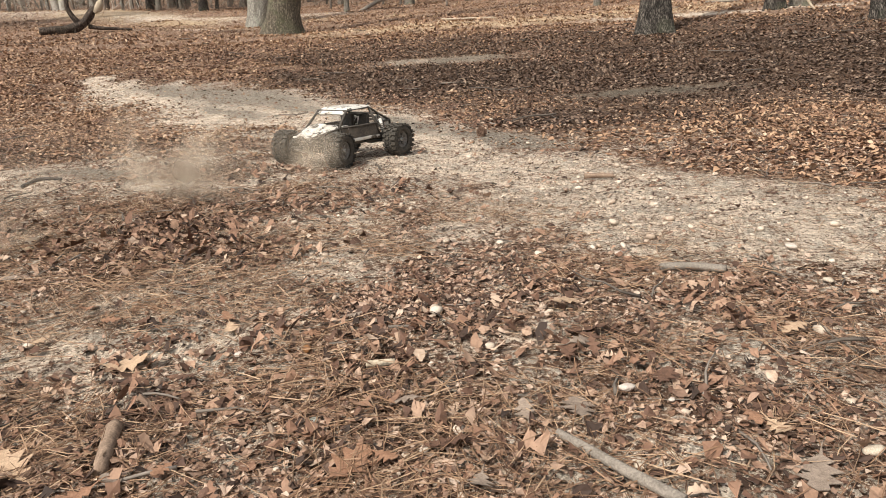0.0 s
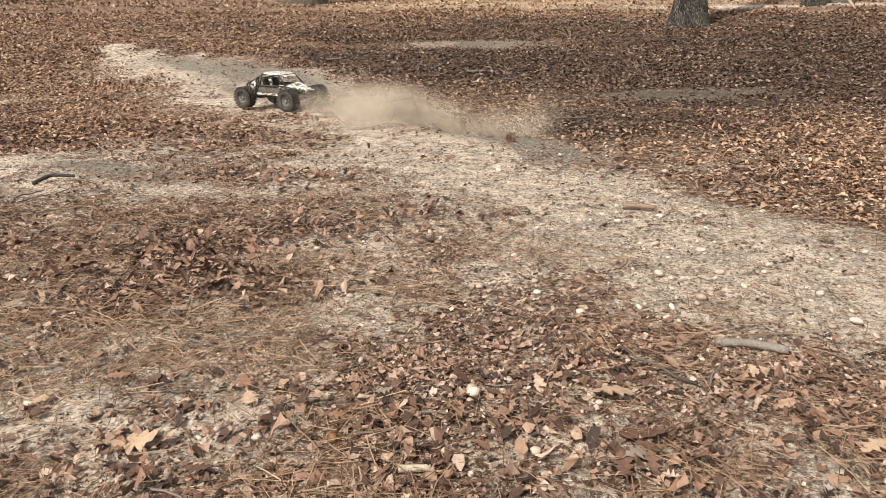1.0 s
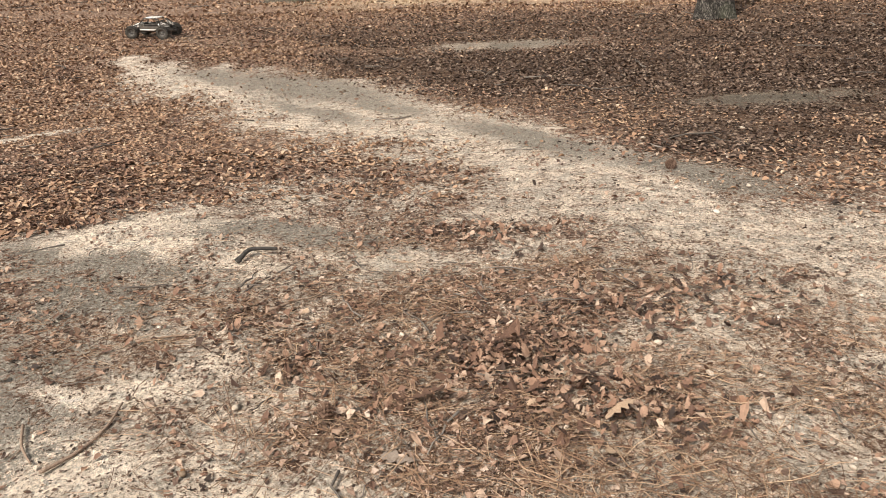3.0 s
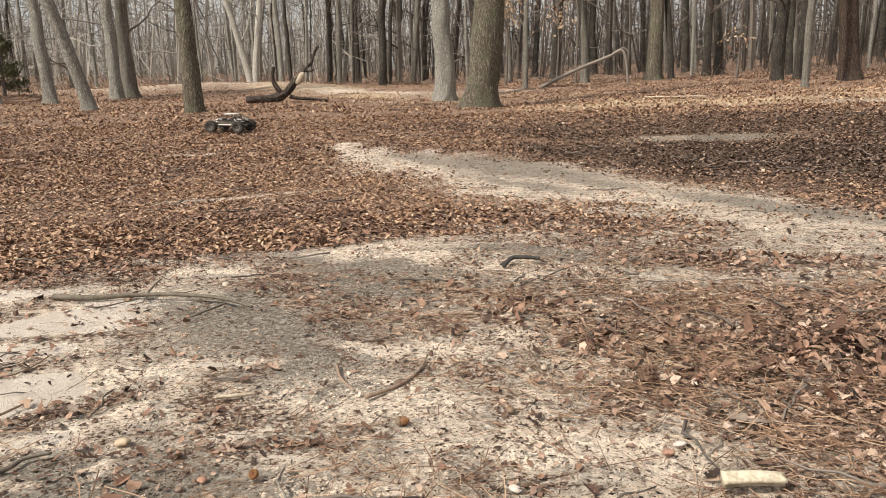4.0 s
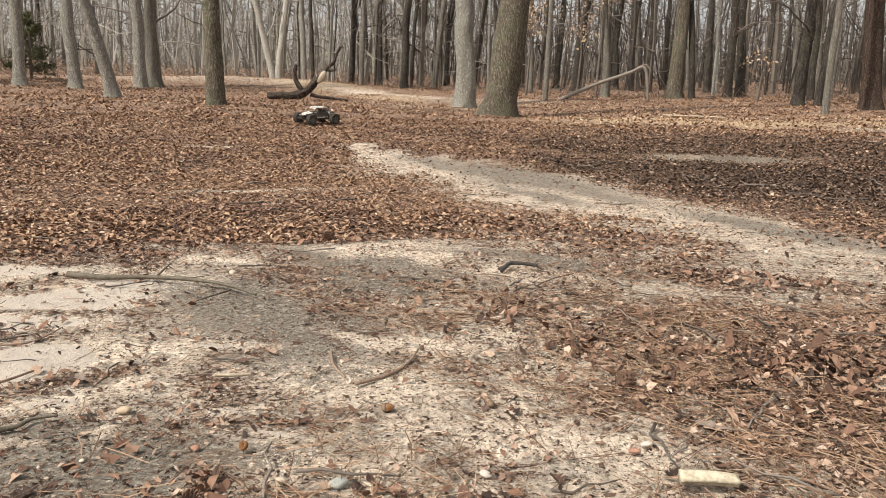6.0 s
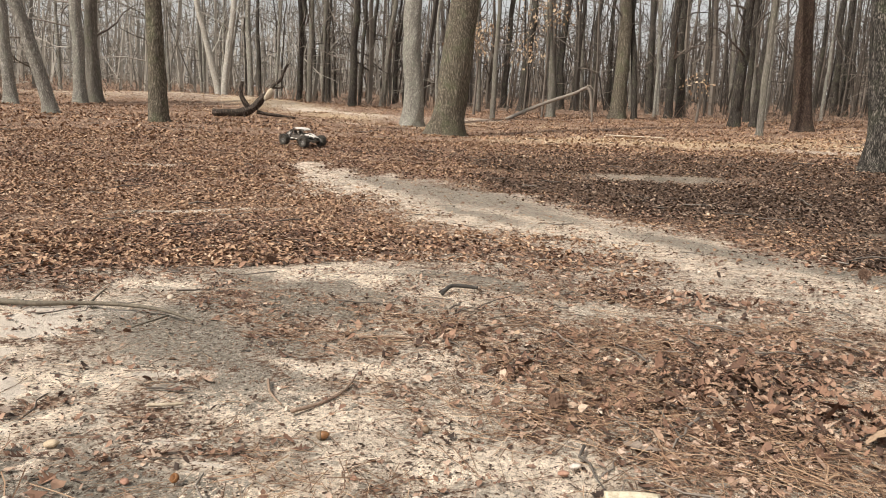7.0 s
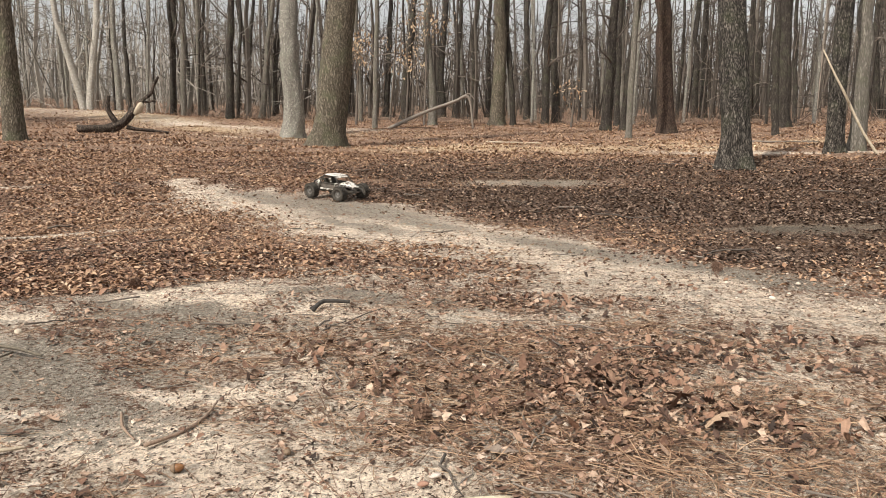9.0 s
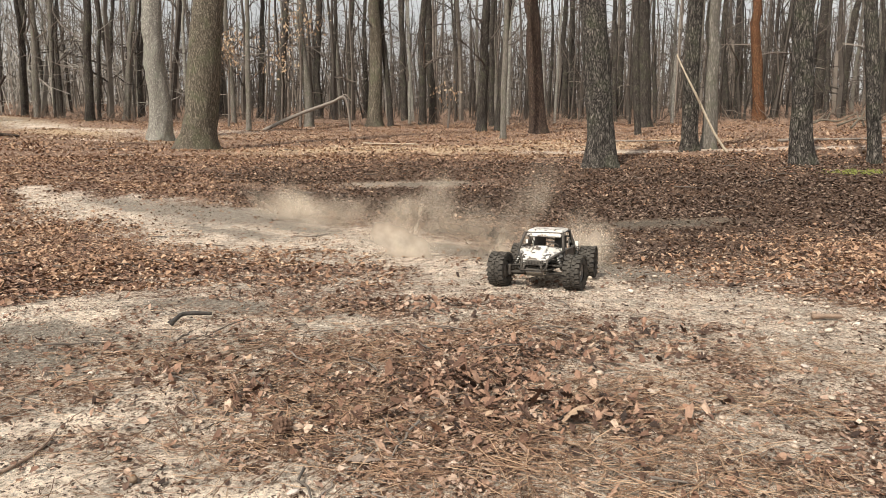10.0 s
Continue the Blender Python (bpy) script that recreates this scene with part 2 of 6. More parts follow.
# ---------------------------------------------------------------- lie of the land
def lattice(x, y, size, seed):
    """Smooth value noise, 0 to 1."""
    u, v = np.asarray(x, float) / size + 37.7 * seed, np.asarray(y, float) / size - 11.3 * seed
    i, j = np.floor(u), np.floor(v)
    fu, fv = u - i, v - j
    fu, fv = fu * fu * (3 - 2 * fu), fv * fv * (3 - 2 * fv)

    def hashed(a, b):
        s = np.sin(a * 127.1 + b * 311.7 + seed * 74.7) * 43758.5453
        return s - np.floor(s)

    return (hashed(i, j) * (1 - fu) + hashed(i + 1, j) * fu) * (1 - fv) + (hashed(i, j + 1) * (1 - fu) + hashed(i + 1, j + 1) * fu) * fv


RISE_AT = [0, 2, 4, 5.3, 7, 8.7, 10.5, 12.5, 14.2, 18, 25.5, 33, 45, 56, 80, 130, 400]
RISE = [0.0, 0.0, 0.0, -0.05, -0.08, -0.06, 0.06, 0.27, 0.42, 0.72, 1.05, 1.6, 2.35, 3.0, 4.6, 7.5, 20]
FINE_AT = np.linspace(0, 400, 4001)
FINE = np.interp(FINE_AT, RISE_AT, RISE)
for _ in range(2):
    FINE = np.convolve(np.pad(FINE, 6, mode="edge"), np.ones(13) / 13, "valid")


def land(x, y):
    """Height of the ground without its small unevenness."""
    x, y = np.asarray(x, float), np.asarray(y, float)
    z = np.interp(np.hypot(x + 1.2, y - 0.6), FINE_AT, FINE)
    bank = np.exp(-(((x + 21) * 0.86 + (y - 29.6) * 0.5) / 7) ** 2 - (((x + 21) * -0.5 + (y - 29.6) * 0.86) / 2.2) ** 2)
    z = z - 0.2 * np.exp(-((x + 7.2) ** 2 + (y - 21.7) ** 2) / 7) - 0.2 * np.exp(-((x + 9.9) ** 2 + (y - 26.9) ** 2) / 5)
    return z + 0.45 * bank + 0.06 * np.exp(-((x + 2.3) ** 2 + (y - 4.0) ** 2) / 0.8) + 0.05 * np.exp(-((x - 0.4) ** 2 + (y - 1.9) ** 2) / 0.3)


def relief(x, y):
    far = np.clip(np.hypot(x + 1.2, y - 0.6) / 14, 0.25, 4)
    return land(x, y) + (lattice(x, y, 0.7, 1) - 0.5) * 0.05 * far + (lattice(x, y, 0.16, 2) - 0.5) * 0.016 + (lattice(x, y, 0.06, 3) - 0.5) * 0.007


TRACK = [(-6.3, 11.2, 0.45), (-5.3, 10.4, 0.8), (-4.6, 9.9, 1.2), (-3.5, 9.1, 1.35), (-2.35, 8.0, 1.1), (-1.45, 7.2, 1.2), (-0.75, 5.9, 1.1), (0.0, 4.9, 0.9), (0.7, 3.9, 0.7), (1.3, 3.2, 0.5), (2.2, 2.7, 0.45), (3.6, 2.2, 0.5), (7, 1.5, 0.6)]
BARE = [(-1.3, 12.5, 1.35, 0.42, 8), (1.75, 8.75, 0.95, 0.42, 10), (-5.7, 7.0, 0.9, 0.15, 42), (-8.3, 9.9, 0.4, 0.16, 40), (-1.1, 4.15, 0.25, 0.18, 0), (4.4, 17.6, 3.2, 0.45, -5), (-11.3, 24.5, 2.0, 0.7, 0), (-14.5, 29.5, 4.0, 0.9, -10), (9.5, 17.5, 3.5, 0.6, -5), (-9.5, 30, 3.5, 0.6, 0)]
WHITE = [(-3.75, 2.62, 0.62, 0.3, 40), (-3.55, 3.1, 0.34, 0.10, 10), (-3.3, 2.2, 0.3, 0.16, 50), (-4.5, 3.0, 0.5, 0.15, 30), (-2.3, 2.42, 0.4, 0.25, 0), (-2.2, 2.75, 0.25, 0.12, 20), (-1.75, 2.25, 0.5, 0.2, 0), (-2.05, 1.95, 0.35, 0.12, 0)]
STRIP = [(-3.66, 2.57, 0.42, 0.05, 26), (-3.02, 2.17, 0.22, 0.07, 50), (-4.3, 2.75, 0.3, 0.06, 10)]
STREAK = [(-2.72, 1.93, 0.2, 0.035, -62), (-2.95, 1.98, 0.16, 0.05, 30), (-2.86, 1.77, 0.12, 0.02, 20), (-2.5, 2.12, 0.16, 0.04, 30), (-2.3, 2.05, 0.2, 0.04, 10), (-2.45, 2.75, 0.25, 0.04, -20), (-2.8, 2.55, 0.2, 0.04, 20)]
NEEDLED = [(-1.15, 3.0, 0.55, 0.22, 10), (-0.75, 2.75, 0.35, 0.2, 0), (-2.1, 1.8, 0.35, 0.09, 5), (-1.75, 3.1, 0.5, 0.2, -5), (0.1, 1.75, 0.7, 0.3, 0), (-0.5, 1.6, 0.4, 0.25, 0), (0.9, 2.0, 0.4, 0.2, 0)]
DARK = [(-2.62, 1.8, 0.42, 0.22, 20), (-2.95, 2.95, 0.75, 0.22, -35), (-2.75, 3.4, 0.4, 0.15, -30), (1.75, 8.75, 0.8, 0.3, 10), (-1.0, 12.5, 1.0, 0.25, 8), (-3.6, 9.7, 1.6, 0.5, -38), (-4.9, 10.4, 0.8, 0.25, -30), (-2.6, 8.7, 0.9, 0.16, -40), (-4.2, 9.75, 0.9, 0.14, -36), (-5.95, 6.75, 0.3, 0.08, 40), (-2.1, 1.6, 0.5, 0.15, 0), (-2.95, 3.8, 0.7, 0.18, -20), (-2.2, 4.2, 0.5, 0.14, -10), (-0.95, 7.0, 1.1, 0.32, -52), (0.25, 5.75, 0.8, 0.25, -50), (-3.3, 8.5, 1.1, 0.16, -40)]


def blobs(x, y, rows, soft=0.5):
    out = np.zeros(np.shape(x))
    for cx, cy, a, b, turn in rows:
        c, s = math.cos(radians(turn)), math.sin(radians(turn))
        u, v = ((x - cx) * c + (y - cy) * s) / a, (-(x - cx) * s + (y - cy) * c) / b
        out = np.maximum(out, np.clip((1 + soft - np.hypot(u, v)) / (2 * soft), 0, 1))
    return out


def track_mask(x, y):
    out = np.zeros(np.shape(x))
    for (x0, y0, w0), (x1, y1, w1) in zip(TRACK, TRACK[1:]):
        dx, dy = x1 - x0, y1 - y0
        s = np.clip(((x - x0) * dx + (y - y0) * dy) / (dx * dx + dy * dy), 0, 1)
        d = np.hypot(x - x0 - s * dx, y - y0 - s * dy) / (w0 + s * (w1 - w0))
        out = np.maximum(out, np.clip((1.4 - d) / 0.9, 0, 1))
    return out


def masks(x, y):
    """Sand, grey soil, straw, painted shade and leaf cover, each 0 to 1."""
    x, y = np.asarray(x, float), np.asarray(y, float)
    r = np.hypot(x + 1.2, y - 0.6)
    wob = lattice(x, y, 0.9, 5) - 0.5
    wob2 = lattice(x, y, 0.28, 6) - 0.5
    track = np.clip(track_mask(x + wob * 0.9, y + wob2 * 0.9), 0, 1)
    bare = blobs(x + wob * 0.4, y + wob2 * 0.25, BARE)
    white, mottled = (blobs(x + wob2 * 0.3, y + wob * 0.2, rows) for rows in (WHITE[:4], WHITE[4:]))
    near = np.clip((5.6 - r) / 1.2, 0, 1)
    # the thick drift of leaves beyond a line that runs from the lower left to the track
    drift = np.clip((y - 3.45 - np.interp(x, [-4.8, -4.1, -3.8, -3.5, -3.0], [-0.3, -0.1, 0.4, 1.5, 2.6]) + wob * 0.7) / 0.9, 0, 1) * (x < 0.5)
    drift = np.maximum(drift, np.clip((x - 1.2 - (5 - y) * 0.25 + wob) / 0.6, 0, 1) * np.clip((y - 3.9) / 0.6, 0, 1))
    patchy = np.clip((lattice(x, y, 0.55, 8) * 0.6 + lattice(x, y, 0.22, 9) * 0.4 - 0.36) * 4.0, 0, 1)
    sand = np.maximum.reduce([0.76 * track, 0.85 * bare, 1.5 * white, 0.95 * mottled, 0.5 * blobs(x + wob * 4, y + wob * 3, [(-22.3, 28.9, 7, 2.4, 32), (-15.8, 29.3, 5, 1.6, -15)], 0.5), near * (1 - drift) * np.interp(x, [-2.2, -1.0], [0.95, 0.74]) * (1 - 0.5 * patchy)])
    dark = np.clip(blobs(x + wob * 0.4, y + wob2 * 0.3, DARK, 0.6) * 0.95, 0, 1)
    straw = blobs(x + wob * 2, y + wob * 2, [(-1.2, 19.3, 5.0, 2.6, 0), (2.5, 21, 4, 1.8, 0), (-20, 31, 9, 2.6, -20), (-22, 29, 7.5, 2.6, 32), (-16, 29, 5, 1.8, -15), (-11, 27, 6, 3, 0), (5, 24, 4, 1.6, 0), (14, 21, 6, 1.6, 0)], 0.6) * np.clip(lattice(x, y, 1.6, 14) * 0.9 + lattice(x, y, 0.5, 15) * 0.5 - 0.1, 0, 1)
    # where shade lies beyond the track: a mask that darkens floor and leaves
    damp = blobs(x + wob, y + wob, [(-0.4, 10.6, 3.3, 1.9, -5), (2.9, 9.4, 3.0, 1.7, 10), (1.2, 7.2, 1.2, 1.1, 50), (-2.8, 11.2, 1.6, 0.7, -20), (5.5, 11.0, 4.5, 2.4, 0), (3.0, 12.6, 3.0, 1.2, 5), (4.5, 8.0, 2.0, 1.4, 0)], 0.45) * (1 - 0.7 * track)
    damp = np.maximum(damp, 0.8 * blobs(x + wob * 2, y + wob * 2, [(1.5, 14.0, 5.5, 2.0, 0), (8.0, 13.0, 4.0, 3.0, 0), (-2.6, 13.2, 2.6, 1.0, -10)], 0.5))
    cover = np.clip(np.maximum(drift, 1 - near), 0, 1)
    cover = np.where(near > 0.02, np.maximum(cover, np.interp(x, [-2.2, -1.2], [0.14, 0.25]) + 0.6 * patchy), cover)
    thin = blobs(x + wob, y + wob, [(-1.9, 4.9, 1.4, 1.0, -30), (1.1, 5.5, 1.4, 0.9, 40), (2.3, 4.1, 1.4, 0.6, 10)], 0.5)
    sand = np.maximum(sand, 0.42 * thin * (1 - 0.4 * patchy))
    cover = cover * (1 - 0.5 * thin) * (1 - 0.93 * track) * (1 - 0.9 * bare) * (1 - 0.8 * blobs(x + wob * 4, y + wob * 3, [(-22.3, 28.9, 7, 2.4, 32), (-15.8, 29.3, 5, 1.6, -15)], 0.5)) * (1 - 0.85 * white) * (1 - 0.8 * mottled) * (1 - 0.85 * blobs(x, y, DARK, 0.6)) * (1 - 0.5 * straw)
    gaps = np.clip((lattice(x, y, 0.55, 51) * 0.6 + lattice(x, y, 0.2, 52) * 0.4 - 0.2) * 5, 0.3, 1)
    cover = np.where(near > 0.02, cover, cover * gaps)
    strip = blobs(x + wob2 * 0.12, y + wob * 0.1, STRIP)
    streak = blobs(x + wob2 * 0.08, y + wob * 0.06, STREAK, 0.6)
    sand = np.maximum(sand * (1 - 0.6 * strip), 1.05 * streak)
    dark = dark * (1 - 0.9 * streak) * (1 - strip)
    cover = np.maximum(cover * (1 - 0.8 * streak), 0.9 * strip)
    return sand, dark, straw, damp, cover


def mesh_from(name, verts, faces, mat, smooth=False, parent=None):
    """verts (n, 3); faces (m, k), one k for all."""
    verts, faces = np.asarray(verts, np.float32), np.asarray(faces, np.int32)
    me = bpy.data.meshes.new(name)
    me.vertices.add(len(verts))
    me.vertices.foreach_set("co", verts.ravel())
    k = faces.shape[1]
    me.loops.add(faces.size)
    me.loops.foreach_set("vertex_index", faces.ravel())
    me.polygons.add(len(faces))
    me.polygons.foreach_set("loop_start", np.arange(0, faces.size, k, dtype=np.int32))
    me.polygons.foreach_set("use_smooth", np.full(len(faces), smooth))
    me.materials.append(mat)
    me.update(calc_edges=True)
    ob = new(name, me)
    if parent is not None:
        ob.parent = parent
    return ob


def steps(lo, hi, fine, far_lo, far_hi, growth):
    a = list(np.arange(lo, hi, fine))
    s = fine
    up = [a[-1]]
    while up[-1] < far_hi:
        s *= growth
        up.append(up[-1] + s)
    s = fine
    down = [a[0]]
    while down[-1] > far_lo:
        s *= growth
        down.append(down[-1] - s)
    return np.array(down[:0:-1] + a + up[1:])


gx, gy = steps(-4.6, 1.8, 0.036, -600, 600, 1.09), steps(1.0, 5.5, 0.036, -500, 900, 1.045)
X, Y = np.meshgrid(gx, gy)
Z = relief(X, Y)
nx, ny = len(gx), len(gy)
ids = np.arange(nx * ny).reshape(ny, nx)
quads = np.stack([ids[:-1, :-1], ids[:-1, 1:], ids[1:, 1:], ids[1:, :-1]], -1).reshape(-1, 4)
ground = mesh_from("ground", np.stack([X, Y, Z], -1).reshape(-1, 3), quads, GROUND, True)
tagged(ground, "sandy woodland floor with decayed oak litter", "ground", kind="structure")
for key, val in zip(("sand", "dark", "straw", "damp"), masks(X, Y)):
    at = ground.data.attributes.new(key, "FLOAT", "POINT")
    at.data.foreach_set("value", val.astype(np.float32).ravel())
rng = np.random.default_rng(7)
TREES=[
    (-14.97, 33.31, 0.35, 0.011, 0.005, "d"),
    (-19.44, 36.69, 0.31, 0.045, 0.023, "d"),
    (-20.36, 49.01, 0.28, 0.052, 0.021, "d"),
    (-16.62, 41.88, 0.34, 0.132, 0.049, "g"),
    (-17.05, 39.42, 0.19, -0.012, -0.005, "d"),
    (-9.92, 26.90, 0.72, -0.008, -0.003, "l"),
    (-7.17, 21.73, 0.92, 0.098, 0.029, "o"),
    (-12.82, 47.24, 0.30, 0.039, 0.010, "d"),
    (-7.79, 31.45, 0.22, -0.006, -0.001, "g"),
    (-10.86, 49.73, 0.38, 0.023, 0.005, "d"),
    (-8.28, 41.66, 0.45, 0.054, 0.009, "d"),
    (-5.83, 35.43, 0.40, 0.008, 0.001, "g"),
    (-7.01, 49.32, 0.53, 0.038, 0.005, "d"),
    (-6.08, 48.42, 0.33, 0.022, 0.002, "d"),
    (-4.80, 48.53, 0.37, 0.018, 0.001, "d"),
    (-4.12, 52.59, 0.36, 0.025, 0.001, "d"),
    (-2.77, 35.85, 0.62, 0.005, 0.000, "o"),
    (-2.02, 35.88, 0.27, -0.025, -0.001, "d"),
    (-1.39, 45.03, 0.38, -0.015, -0.000, "d"),
    (-0.48, 38.18, 0.38, 0.042, -0.001, "d"),
    (0.14, 39.86, 0.42, -0.016, 0.001, "d"),
    (1.93, 32.07, 0.41, 0.011, -0.001, "d"),
    (2.77, 35.43, 0.27, 0.019, -0.002, "d"),
    (2.62, 31.95, 0.29, 0.035, -0.004, "d"),
    (2.21, 26.97, 0.22, 0.043, -0.006, "g"),
    (3.96, 29.50, 0.61, 0.021, -0.004, "r"),
    (9.50, 50.53, 0.39, -0.006, 0.001, "d"),
    (9.80, 49.44, 0.46, 0.001, -0.000, "d"),
    (2.49, 14.58, 0.51, -0.060, 0.016, "b"),
    (10.79, 43.00, 0.30, -0.036, 0.010, "d"),
    (12.52, 47.70, 0.38, -0.015, 0.004, "d"),
    (7.22, 27.23, 0.24, -0.089, 0.028, "d"),
    (9.27, 32.85, 0.55, 0.011, -0.004, "d"),
    (11.32, 37.50, 0.21, -0.036, 0.012, "d"),
    (5.33, 17.45, 0.35, -0.004, 0.002, "b"),
    (5.97, 17.93, 0.32, 0.030, -0.013, "g"),
    (18.51, 45.52, 0.38, -0.032, 0.014, "d"),
    (18.22, 43.46, 0.43, 0.027, -0.012, "d"),
    (17.67, 39.54, 0.57, -0.005, 0.003, "u"),
    (20.48, 43.48, 0.44, 0.067, -0.034, "d"),
    (6.16, 14.01, 0.39, -0.045, 0.025, "b"),
    (23.93, 45.04, 0.63, 0.013, -0.007, "d"),
    (23.07, 40.91, 0.40, 0.011, -0.007, "d"),
    (7.27, 13.58, 0.24, -0.052, 0.034, "b"),
    (-23.40, 19.67, 0.38, -0.002, -0.003, "l"),
    (-21.74, 20.41, 0.39, -0.010, -0.011, "l"),
    (-17.21, 17.35, 0.35, -0.118, -0.111, "l"),
    (-21.75, 23.52, 0.42, 0.020, 0.018, "l"),
    (-21.93, 24.50, 0.48, 0.009, 0.008, "g"),
    (-13.56, 17.02, 0.44, -0.031, -0.023, "o"),
    (-21.20, 31.95, 0.31, -0.180, -0.113, "w"),
    (-21.07, 32.01, 0.31, 0.098, 0.061, "w"),
    (-19.89, 32.54, 0.26, 0.003, 0.002, "l"),
    (-18.95, 35.65, 0.24, 0.038, 0.019, "d"),
]


# ---------------------------------------------------------------- trees
def tube(points, radii, sides, rough=0.0, seed=0, cap=True):
    """A tapered tube along points; the rim uneven by rough."""
    points, radii = np.asarray(points, float), np.asarray(radii, float)
    n = len(points)
    tan = np.gradient(points, axis=0)
    tan /= np.linalg.norm(tan, axis=1)[:, None] + 1e-9
    ref = np.array([1.0, 0, 0]) if abs(tan[0][0]) < 0.8 else np.array([0, 1.0, 0])
    u = ref - tan * (tan @ ref)[:, None]
    u /= np.linalg.norm(u, axis=1)[:, None] + 1e-9
    w = np.cross(tan, u)
    a = np.linspace(0, 2 * np.pi, sides, endpoint=False)
    r = radii[:, None] * np.ones(sides)
    if rough:
        arc = np.concatenate([[0], np.cumsum(np.linalg.norm(np.diff(points, axis=0), axis=1))])
        r = r * (1 + rough * (lattice(np.cos(a)[None] * 1.7 + 5, np.sin(a)[None] * 1.7 + arc[:, None] * 1.5, 0.5, seed + 3) - 0.5) * 2)
    v = points[:, None] + (np.cos(a)[None, :, None] * u[:, None] + np.sin(a)[None, :, None] * w[:, None]) * r[..., None]
    i = np.arange(n * sides).reshape(n, sides)
    q = np.stack([i[:-1], np.roll(i[:-1], -1, 1), np.roll(i[1:], -1, 1), i[1:]], -1).reshape(-1, 4)
    v = v.reshape(-1, 3)
    if cap:
        v = np.concatenate([v, points[:1], points[-1:]])
        b, t = n * sides, n * sides + 1
        lo = np.stack([np.roll(i[0], -1), i[0], np.full(sides, b), np.full(sides, b)], -1)
        hi = np.stack([i[-1], np.roll(i[-1], -1), np.full(sides, t), np.full(sides, t)], -1)
        q = np.concatenate([q, lo, hi])
    return v, q


def joined(pieces):
    vs, fs, at = [], [], 0
    for v, f in pieces:
        vs.append(v)
        fs.append(f + at)
        at += len(v)
    return np.concatenate(vs), np.concatenate(fs)


def tris(f):
    """Quads to triangles, without the empty ones of a fan."""
    t = np.concatenate([f[:, :3], f[:, [0, 2, 3]]])
    return t[(t[:, 0] != t[:, 1]) & (t[:, 1] != t[:, 2]) & (t[:, 0] != t[:, 2])]


def limb(r, start, way, length, radius, level, out, droop=0.15):
    """A crooked limb with smaller ones on it."""
    n = 6 if level > 1 else 4
    pts, p, d = [start], np.array(start), np.array(way) / np.linalg.norm(way)
    for _ in range(n):
        d = d + r.normal(0, 0.23, 3) + np.array([0, 0, 0.07 - droop * 0.2])
        d /= np.linalg.norm(d)
        p = p + d * length / n
        pts.append(p)
    rad = radius * np.linspace(1, 0.22, n + 1)
    out.append(tube(pts, rad, 6 if level > 1 else 4 if level == 1 else 3, cap=False))
    if level > 0:
        for _ in range(3):
            k = r.integers(1, n + 1)
            side = r.normal(0, 1, 3)
            side -= d * (side @ d)
            side /= np.linalg.norm(side)
            limb(r, pts[k], d * 0.6 + side * 0.8, length * r.uniform(0.4, 0.65), rad[k] * 0.62, level - 1, out)


def make_tree(x, y, dia, lx, ly, kind, height, label, seed, low=3.5, limbs=9, fork=False):
    r = np.random.default_rng(seed)
    top = new("tree")
    top.location = (x, y, float(land(x, y)) - 0.03)
    zs = np.concatenate([[-0.25, 0, 0.06, 0.14, 0.26, 0.45, 0.7], np.linspace(1.0, height, 26)])
    crook = 0.012 * dia if kind in "ob" else 0.016 * (dia + 0.25)
    sway = np.cumsum(r.normal(0, crook, (len(zs), 2)), axis=0) * np.clip(zs, 0, 5)[:, None]
    pts = np.stack([lx * zs + sway[:, 0], ly * zs + sway[:, 1], zs], -1)
    flare = 1 + (0.42 if dia > 0.6 else 0.3) * np.exp(-np.clip(zs, 0, None) / (0.55 * dia + 0.05))
    rad = dia / 2 * flare * np.interp(zs, [0, 2, height * 0.6, height], [1, 0.96, 0.62, 0.1])
    v, f = tube(pts, rad, 22 if dia > 0.3 else 12, 0.12, seed)
    if dia > 0.3:
        # roots: the flare swells in a few directions
        a = np.arctan2(v[:, 1] - np.interp(v[:, 2], zs, pts[:, 1]), v[:, 0] - np.interp(v[:, 2], zs, pts[:, 0]))
        swell = 0.25 * dia * np.exp(-np.clip(v[:, 2], 0, None) / 0.22) * (np.clip(np.cos(a * 3 + seed), 0, 1) ** 2 + 0.6 * np.clip(np.cos(a * 2 + seed * 2), 0, 1) ** 2)
        v[:, 0] += np.cos(a) * swell * 0.6
        v[:, 1] += np.sin(a) * swell * 0.6
    mesh_from("trunk", v, tris(f), BARK[kind], True, top)
    out = []
    for _ in range(limbs):
        z = r.uniform(low, height * 0.97)
        i = np.searchsorted(zs, z)
        i = min(i, len(zs) - 1)
        a = r.uniform(0, 2 * np.pi)
        s = 1 - (z - low) / (height - low + 0.1) * 0.55
        limb(r, pts[i], (math.cos(a), math.sin(a), r.uniform(0.1, 1.5)), height * 0.3 * s * r.uniform(0.45, 1.1), rad[i] * r.uniform(0.14, 0.28) + 0.006, 2, out)
    v, f = joined(out)
    mesh_from("crown", v, tris(f), TWIG if kind not in "w" else BARK["w"], True, top)
    tagged(top, label, "tree")
    return top


